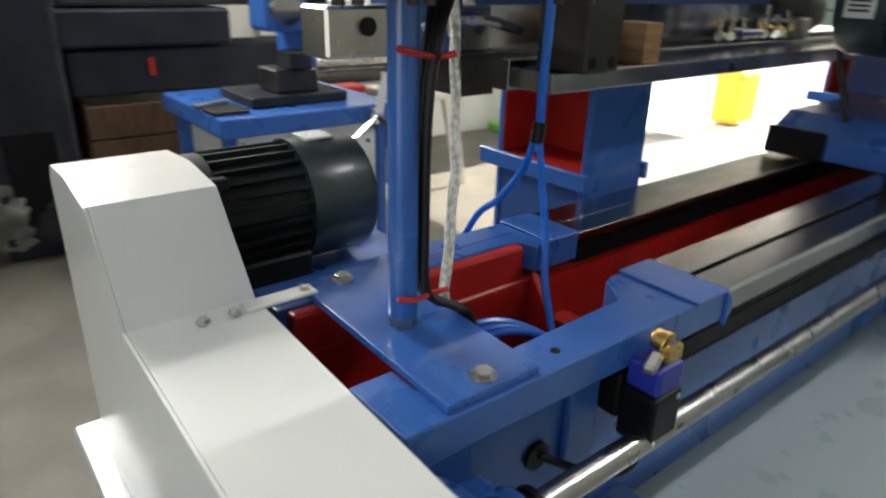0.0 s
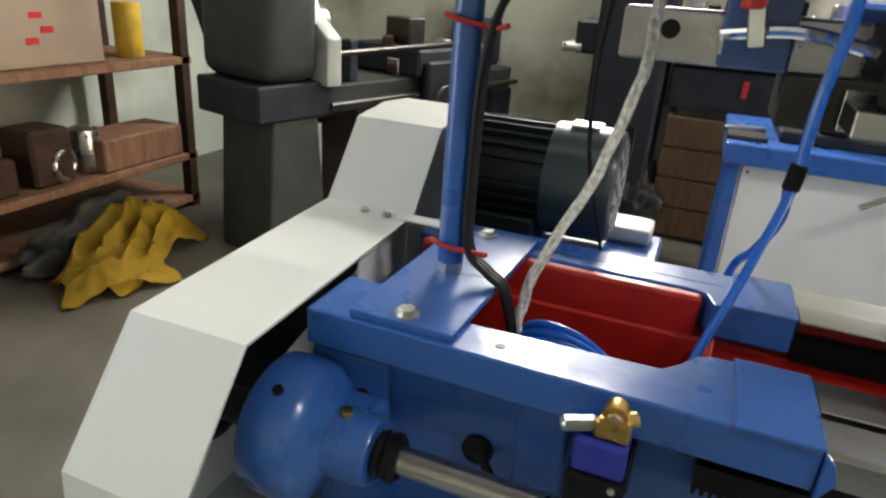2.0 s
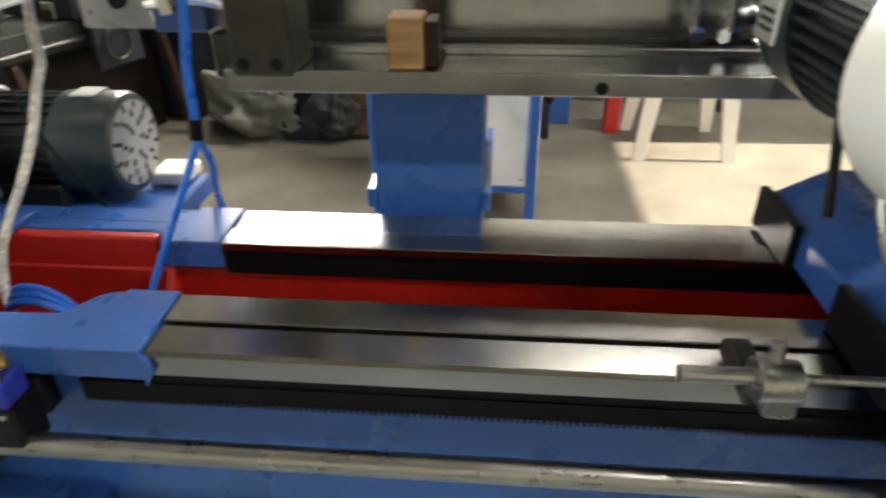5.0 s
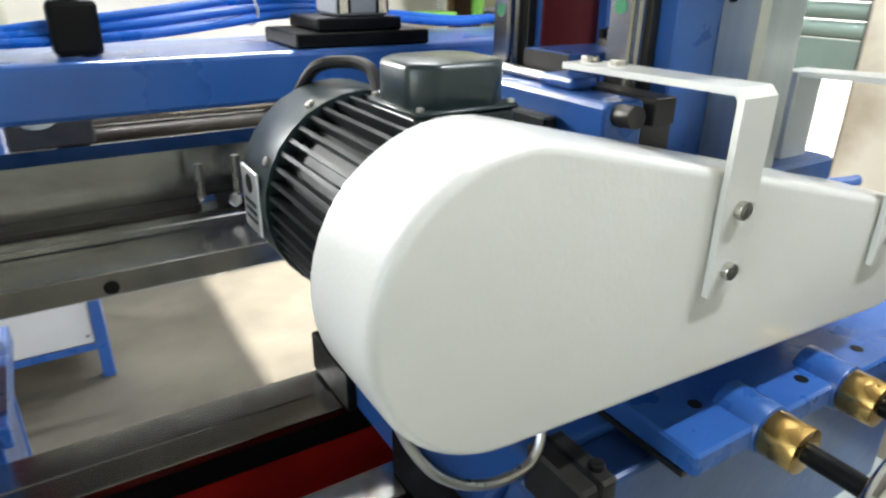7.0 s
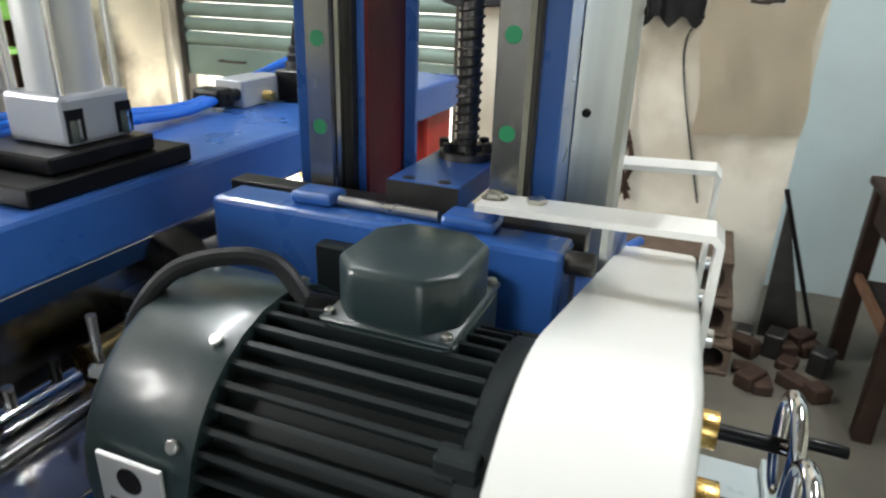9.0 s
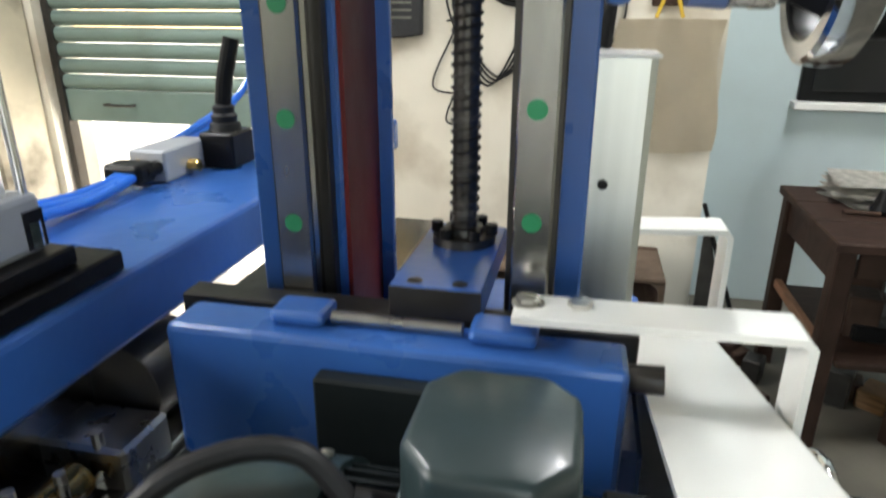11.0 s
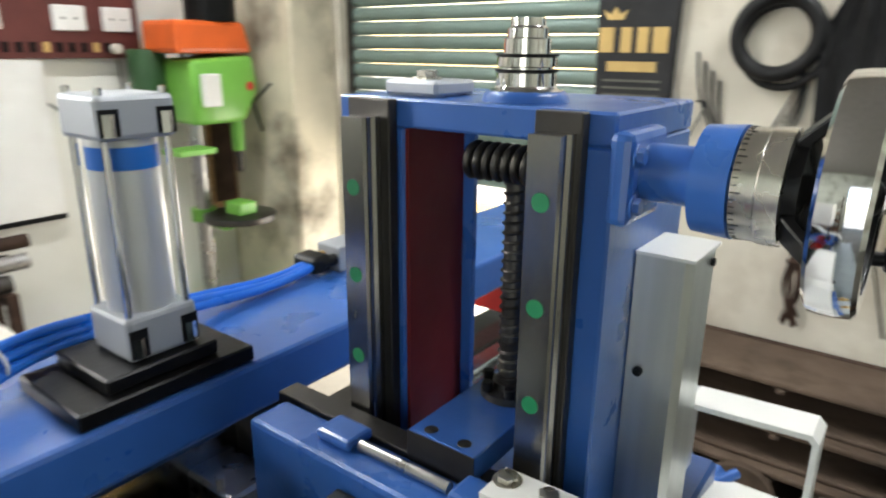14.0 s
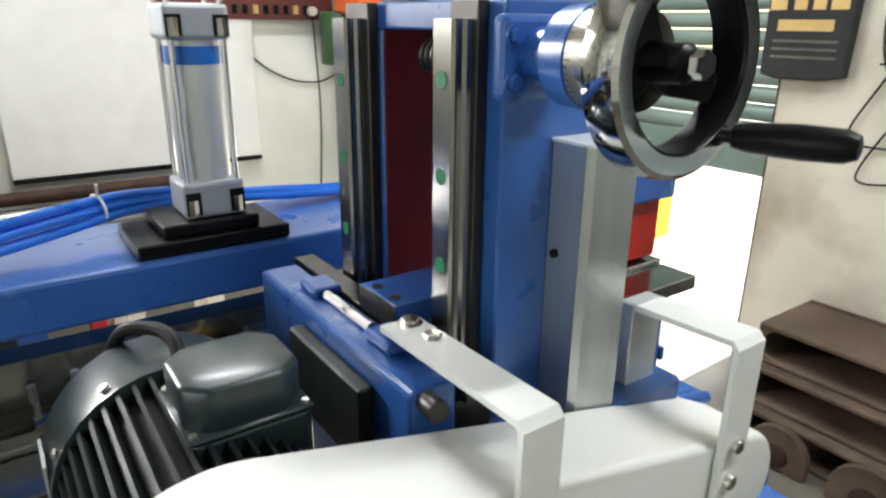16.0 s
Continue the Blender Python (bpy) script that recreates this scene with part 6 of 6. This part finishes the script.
def clutter(x, y, z, kind):
    s = random.uniform(0.7, 1.2)
    if kind == 0:
        solid("wooden_box", box(x - 0.09, x + 0.09, y - 0.16 * s, y + 0.16 * s, z + 0.0005, z + 0.11, 0.006), PLANK, "old wooden box on the shelf", "box", group="shelf goods")
    elif kind == 1:
        solid("metal_sleeve", cyl((x, y, z + 0.0005), (x, y, z + 0.13 * s), 0.045 * s, seg=20, bev=0.004), STEEL, "grey turned steel sleeve on the shelf", "sleeve", group="shelf goods", smooth=30)
    elif kind == 2:
        solid("iron_block", box(x - 0.07, x + 0.07, y - 0.06 * s, y + 0.06 * s, z + 0.0005, z + 0.15 * s, 0.01), RUST, "rusty iron block on the shelf", "block", group="shelf goods")
    else:
        solid("iron_ring", ring((x, y, z + 0.055), (1, 0.3, 0), 0.045, 0.011, seg=28, sub=8), ZINC, "bright steel bearing ring on the shelf", "ring", group="shelf goods", smooth=60)
for y, z, k in ((0.7, 0.213, 2), (0.85, 0.213, 1), (1.0, 0.213, 2), (1.12, 0.213, 1), (1.22, 0.213, 2), (1.42, 0.213, 3), (1.38, 0.213, 2), (1.72, 0.213, 0), (1.55, 0.213, 1), (0.75, 0.048, 2), (1.1, 0.048, 2), (0.7, 0.563, 2)):
    clutter(-2.36 if k != 3 else -2.30, y, z, k)
ctn = thing("carton", (-2.46, 1.34, 0.5635), "brown cardboard carton with red marks on the shelf", "carton")
part("body", box(-2.62, -2.30, 1.05, 1.62, 0.5635, 0.84, 0.004), CARD, ctn)
part("flap", box(-2.62, -2.462, 1.052, 1.618, 0.8405, 0.8445, 0.001), CARD, ctn)
part("flap", box(-2.458, -2.30, 1.052, 1.618, 0.8405, 0.8445, 0.001), CARD, ctn)
for y_, z_ in ((1.40, 0.70), (1.43, 0.66), (1.38, 0.63)):
    part("red_mark", box(-2.2995, -2.2985, y_ - 0.02, y_ + 0.02, z_, z_ + 0.018, 0), RED_PLASTIC, ctn)
solid("oil_can", cyl((-2.36, 1.78, 0.5635), (-2.36, 1.78, 0.74), 0.045, seg=24, bev=0.006), YELLOW, "yellow oil can on the shelf", "can", smooth=30)
def heap(name, c, rx, ry, h, m_, label, cat, seed, rough=0.25):
    random.seed(seed)
    g = bmesh.new()
    bmesh.ops.create_icosphere(g, subdivisions=5, radius=1)
    for v in g.verts:
        nz = noise.noise(v.co * 2.2 + Vector((seed, 0, 0))) * rough + (0.4 - abs(noise.noise(v.co * 3.4 + Vector((0, seed, 0))))) * rough * 0.9 + (0.3 - abs(noise.noise(v.co * 8 + Vector((0, 0, seed))))) * rough * 0.35
        k = 1 + nz
        z = v.co.z
        v.co = Vector((c[0] + v.co.x * rx * k, c[1] + v.co.y * ry * k, c[2] + max(0.0, (z * 0.6 + 0.4) * h * k)))
    return solid(name, g, m_, label, cat, smooth=80)
def sheet_fold(cx, cy, turn, lx, ly, h, seed):
    """One crumpled lobe of a heavy sheet lying on the floor."""
    g_ = bmesh.new()
    n_, grid = 34, []
    ca, sa = math.cos(radians(turn)), math.sin(radians(turn))
    for i in range(n_):
        row = []
        for j in range(n_):
            u, v = 2 * i / (n_ - 1) - 1, 2 * j / (n_ - 1) - 1
            k = max(0.0, 1 - (u * u + v * v) * 0.62)
            edge = 1 + 0.22 * noise.noise(Vector((u * 1.3 + seed, v * 1.3, 0)))
            ridge = 0.5 - abs(noise.noise(Vector((u * 2.0, v * 1.1 + u * 0.8, seed)))) - 0.35 * abs(noise.noise(Vector((u * 5 + seed, v * 3.4, 1))))
            x, y = u * lx * edge, v * ly * edge
            row.append(g_.verts.new((cx + x * ca - y * sa, cy + x * sa + y * ca, 0.006 + max(0.0, h * k * (0.55 + 1.2 * ridge)))))
        grid.append(row)
    for i in range(n_ - 1):
        for j in range(n_ - 1):
            g_.faces.new((grid[i][j], grid[i + 1][j], grid[i + 1][j + 1], grid[i][j + 1]))
    bmesh.ops.solidify(g_, geom=g_.faces[:], thickness=0.005)
    return g_


yt = thing("yellow_tarpaulin", (-2.02, 1.42, 0), "crumpled yellow tarpaulin on the floor by the shelf", "tarpaulin")
part("fold", sheet_fold(-2.05, 1.42, 15, 0.13, 0.25, 0.18, 3), YELLOW, yt, smooth=50)
part("fold", sheet_fold(-1.97, 1.27, -25, 0.09, 0.15, 0.11, 7), YELLOW, yt, smooth=50)
heap("grey_sack", (-2.18, 1.42, 0.0), 0.08, 0.24, 0.15, RAG, "oily grey-brown rag heap behind the yellow sheet", "rags", 5, 0.3)
heap("woven_sack", (-1.0, 2.72, 0.0), 0.24, 0.20, 0.30, SACK, "slumped pale woven sack by the wall", "sack", 8, 0.35)
heap("dark_sack", (-0.72, 2.66, 0.0), 0.14, 0.14, 0.26, BLACK_CLOTH, "dark sack beside the pale one", "sack", 9, 0.35)

ol = thing("old_lathe", (-1.5, 2.3, 0), "old grey lathe with pale headstock cover against the wall", "lathe")
g = Matrix.Translation((-1.82, 1.70, 0)) @ Matrix.Rotation(radians(75), 4, "Z")
def olp(nm, bm0, m_, lab="", smooth=None):
    bm0.transform(g)
    return part(nm, bm0, m_, ol, lab, smooth)
olp("headstock", box(-0.06, 0.16, -0.17, 0.15, 0.56, 0.92, 0.05, seg=3), OLD_GREY, "dark grey headstock", 40)
olp("end_cover", prism([(-0.19, 0.545), (-0.19, 0.69), (-0.165, 0.71), (-0.10, 0.76), (-0.06, 0.84), (-0.04, 0.93), (0.0, 0.93), (-0.02, 0.82), (-0.06, 0.72), (-0.10, 0.66), (-0.11, 0.545)], "x", 0.161, 0.225, bev=0.008), OLD_PALE, "pale swept gear cover", 40)
olp("gear_guard", box(0.1605, 0.20, -0.10, 0.15, 0.56, 0.88, 0.012, seg=2), OLD_GREY)
olp("bed", box(0.22, 1.45, -0.14, 0.14, 0.45, 0.54, 0.006), OLD_GREY)
olp("bed_end", box(-0.08, 0.22, -0.16, 0.14, 0.45, 0.559, 0.006), OLD_NAVY)
olp("pedestal", prism([(-0.05, 0), (-0.02, 0.449), (0.16, 0.449), (0.20, 0)], "y", -0.15, 0.10, bev=0.008), OLD_GREY)
olp("pedestal", prism([(1.15, 0), (1.18, 0.449), (1.40, 0.449), (1.43, 0)], "y", -0.15, 0.15, bev=0.008), OLD_NAVY)
olp("pedestal_panel", box(0.165, 0.205, -0.12, 0.06, 0.06, 0.42, 0.004), OLD_PALE)
olp("carriage", box(0.62, 0.88, -0.18, 0.18, 0.541, 0.64, 0.01), OLD_NAVY)
olp("tool_post", box(0.70, 0.80, -0.06, 0.06, 0.6405, 0.74, 0.006), DARK_STEEL)
olp("tailstock", box(1.15, 1.38, -0.08, 0.08, 0.541, 0.74, 0.02, seg=2), OLD_NAVY)
olp("spindle", cyl((0.21, 0, 0.72), (0.30, 0, 0.72), 0.06, seg=24), STEEL, "", 30)
olp("lead_screw", cyl((0.2, -0.165, 0.48), (1.4, -0.165, 0.48), 0.012, seg=10), DARK_STEEL)
olp("feed_rod", cyl((0.2, -0.16, 0.64), (1.1, -0.16, 0.66), 0.010, seg=10), DARK_STEEL)
olp("chip_pan", prism([(0.26, 0.0), (0.24, 0.30), (0.30, 0.40), (1.08, 0.40), (1.14, 0.30), (1.10, 0.0)], "y", -0.02, 0.16, bev=0.004), OILY, "dark oily chip pan")
olp("brace", prism([(-0.24, 0), (-0.21, 0), (-0.125, 0.449), (-0.155, 0.449)], "x", 1.02, 1.05, bev=0.003), RUST)
olp("brace", prism([(-0.24, 0), (-0.21, 0), (-0.125, 0.449), (-0.155, 0.449)], "x", 0.34, 0.37, bev=0.003), RUST)
olp("apron", box(0.64, 0.86, -0.215, -0.181, 0.36, 0.60, 0.008), OLD_NAVY)
olp("handwheel", ring((0.72, -0.235, 0.45), (0, 1, 0), 0.06, 0.008), DARK_STEEL, "", 50)
random.seed(11)
for i in range(34):
    x, y = random.uniform(0.26, 1.15), random.uniform(-0.10, 0.10)
    bmx = box(x - 0.03, x + 0.03, y - 0.02, y + 0.02, 0.5405, 0.56 + random.uniform(0.01, 0.12), 0.004, rot=(0, 0, random.uniform(0, 90)))
    bmx.transform(g)
    solid("loose_part", bmx, random.choice((DARK_STEEL, RUST, STEEL, OLD_NAVY)), "small dark machine part lying on the old lathe bed", "part", group="parts on old lathe")
dm = thing("shaping_machine", (-0.7, 2.75, 0), "dark navy old shaping machine against the back wall", "machine")
part("body", box(-0.92, -0.66, 2.55, 2.90, 0, 1.05, 0.015, seg=2), OLD_NAVY, dm)
part("opening", box(-0.87, -0.72, 2.543, 2.5495, 0.12, 0.42, 0.004), BLACK_OX, dm)
part("ram", box(-1.0, -0.1, 2.58, 2.82, 0.66, 0.78, 0.01), OLD_NAVY, dm)
part("upper_table", box(-0.64, 0.22, 2.60, 2.92, 0.79, 0.83, 0.006), OLD_GREY, dm)
part("bench_front", box(-0.64, 0.22, 2.62, 2.90, 0.50, 0.65, 0.006), OLD_NAVY, dm)
part("orange_cap", box(-0.44, -0.30, 2.66, 2.78, 0.8305, 0.91, 0.012, seg=2), ORANGE, dm, "orange tool cover")
for i in range(6):
    part("handle_boss", cyl((-0.97, 2.57 + 0.05 * i, 0.68), (-1.04, 2.56 + 0.05 * i, 0.68), 0.016, seg=12), STEEL, dm)
part("tag", box(-0.39, -0.37, 2.612, 2.618, 0.56, 0.62, 0.001), RED_PLASTIC, dm)
part("leg", box(0.10, 0.2, 2.63, 2.89, 0, 0.499, 0.005), OLD_NAVY, dm)
wbx = thing("wooden_crate", (-0.5, 2.72, 0), "brown wooden crate under the dark machine", "crate")
for i in range(4):
    part("board", box(-0.62, -0.24, 2.575, 2.60, 0.02 + 0.115 * i, 0.13 + 0.115 * i, 0.003), CRATE, wbx)
part("side", box(-0.62, -0.60, 2.601, 2.85, 0.02, 0.48, 0.003), CRATE, wbx)
part("side", box(-0.26, -0.24, 2.601, 2.85, 0.02, 0.48, 0.003), CRATE, wbx)
random.seed(21)
for i in range(14):
    x, y = -0.6 + 0.058 * i, random.uniform(2.64, 2.86)
    solid("small_tool", box(x - 0.02, x + 0.025, y - 0.03, y + 0.03, 0.8305 if not -0.46 < x < -0.28 else 0.9105, (0.8305 if not -0.46 < x < -0.28 else 0.9105) + random.uniform(0.02, 0.08), 0.005), random.choice((DARK_STEEL, RUST, STEEL, BLACK_OX)), "small dark tool on the machine table", "tool", group="tools on machine table")
fu = thing("fume_duct", (-2.4, 2.3, 0), "dark hose leaning at the old lathe", "hose")
part("hose", tube([(-2.15, 1.78, 1.4), (-2.12, 1.76, 1.0), (-2.02, 1.76, 0.72), (-1.95, 1.75, 0.56)], 0.018), RUBBER, fu)

rb_ = thing("rope_bundle", (2.46, 0.61, 0.45), "brown rope bundle hanging from wires on the wall", "rope")
for i in range(9):
    a = i * 0.7
    part("strand", tube([(2.478, 0.622 + 0.006 * math.sin(a), 0.99 if i < 3 else 0.69), (2.47, 0.618 + 0.012 * math.cos(a), 0.66), (2.462 + 0.01 * math.sin(a), 0.612 + 0.028 * math.sin(a * 1.3), 0.56), (2.468, 0.606 + 0.025 * math.cos(a * 1.7), 0.45 + 0.02 * math.sin(a))], 0.006 if i > 2 else 0.003, seg=7), RUST, rb_)
part("knot", ring((2.468, 0.62, 0.655), (0, 0, 1), 0.014, 0.008, seg=20, sub=8), RUST, rb_)
for i in range(4):
    lo = thing("cable_loop", (2.485, 0.76, 1.0), "loop of black cable hanging on the wall", "cable", "cable loops")
    y0, z0, w_ = 0.80 + 0.015 * i, 1.12 + 0.03 * i, 0.13 + 0.012 * i
    part("cable", tube([(2.488, y0 + w_, z0 + 0.10), (2.484 - 0.003 * i, y0 + w_ * 0.8, z0 - 0.06), (2.48 - 0.003 * i, y0, z0 - 0.16 - 0.04 * i), (2.484 - 0.003 * i, y0 - w_ * 0.8, z0 - 0.05), (2.488, y0 - w_, z0 + 0.10)], 0.0045, seg=8), RUBBER, lo)
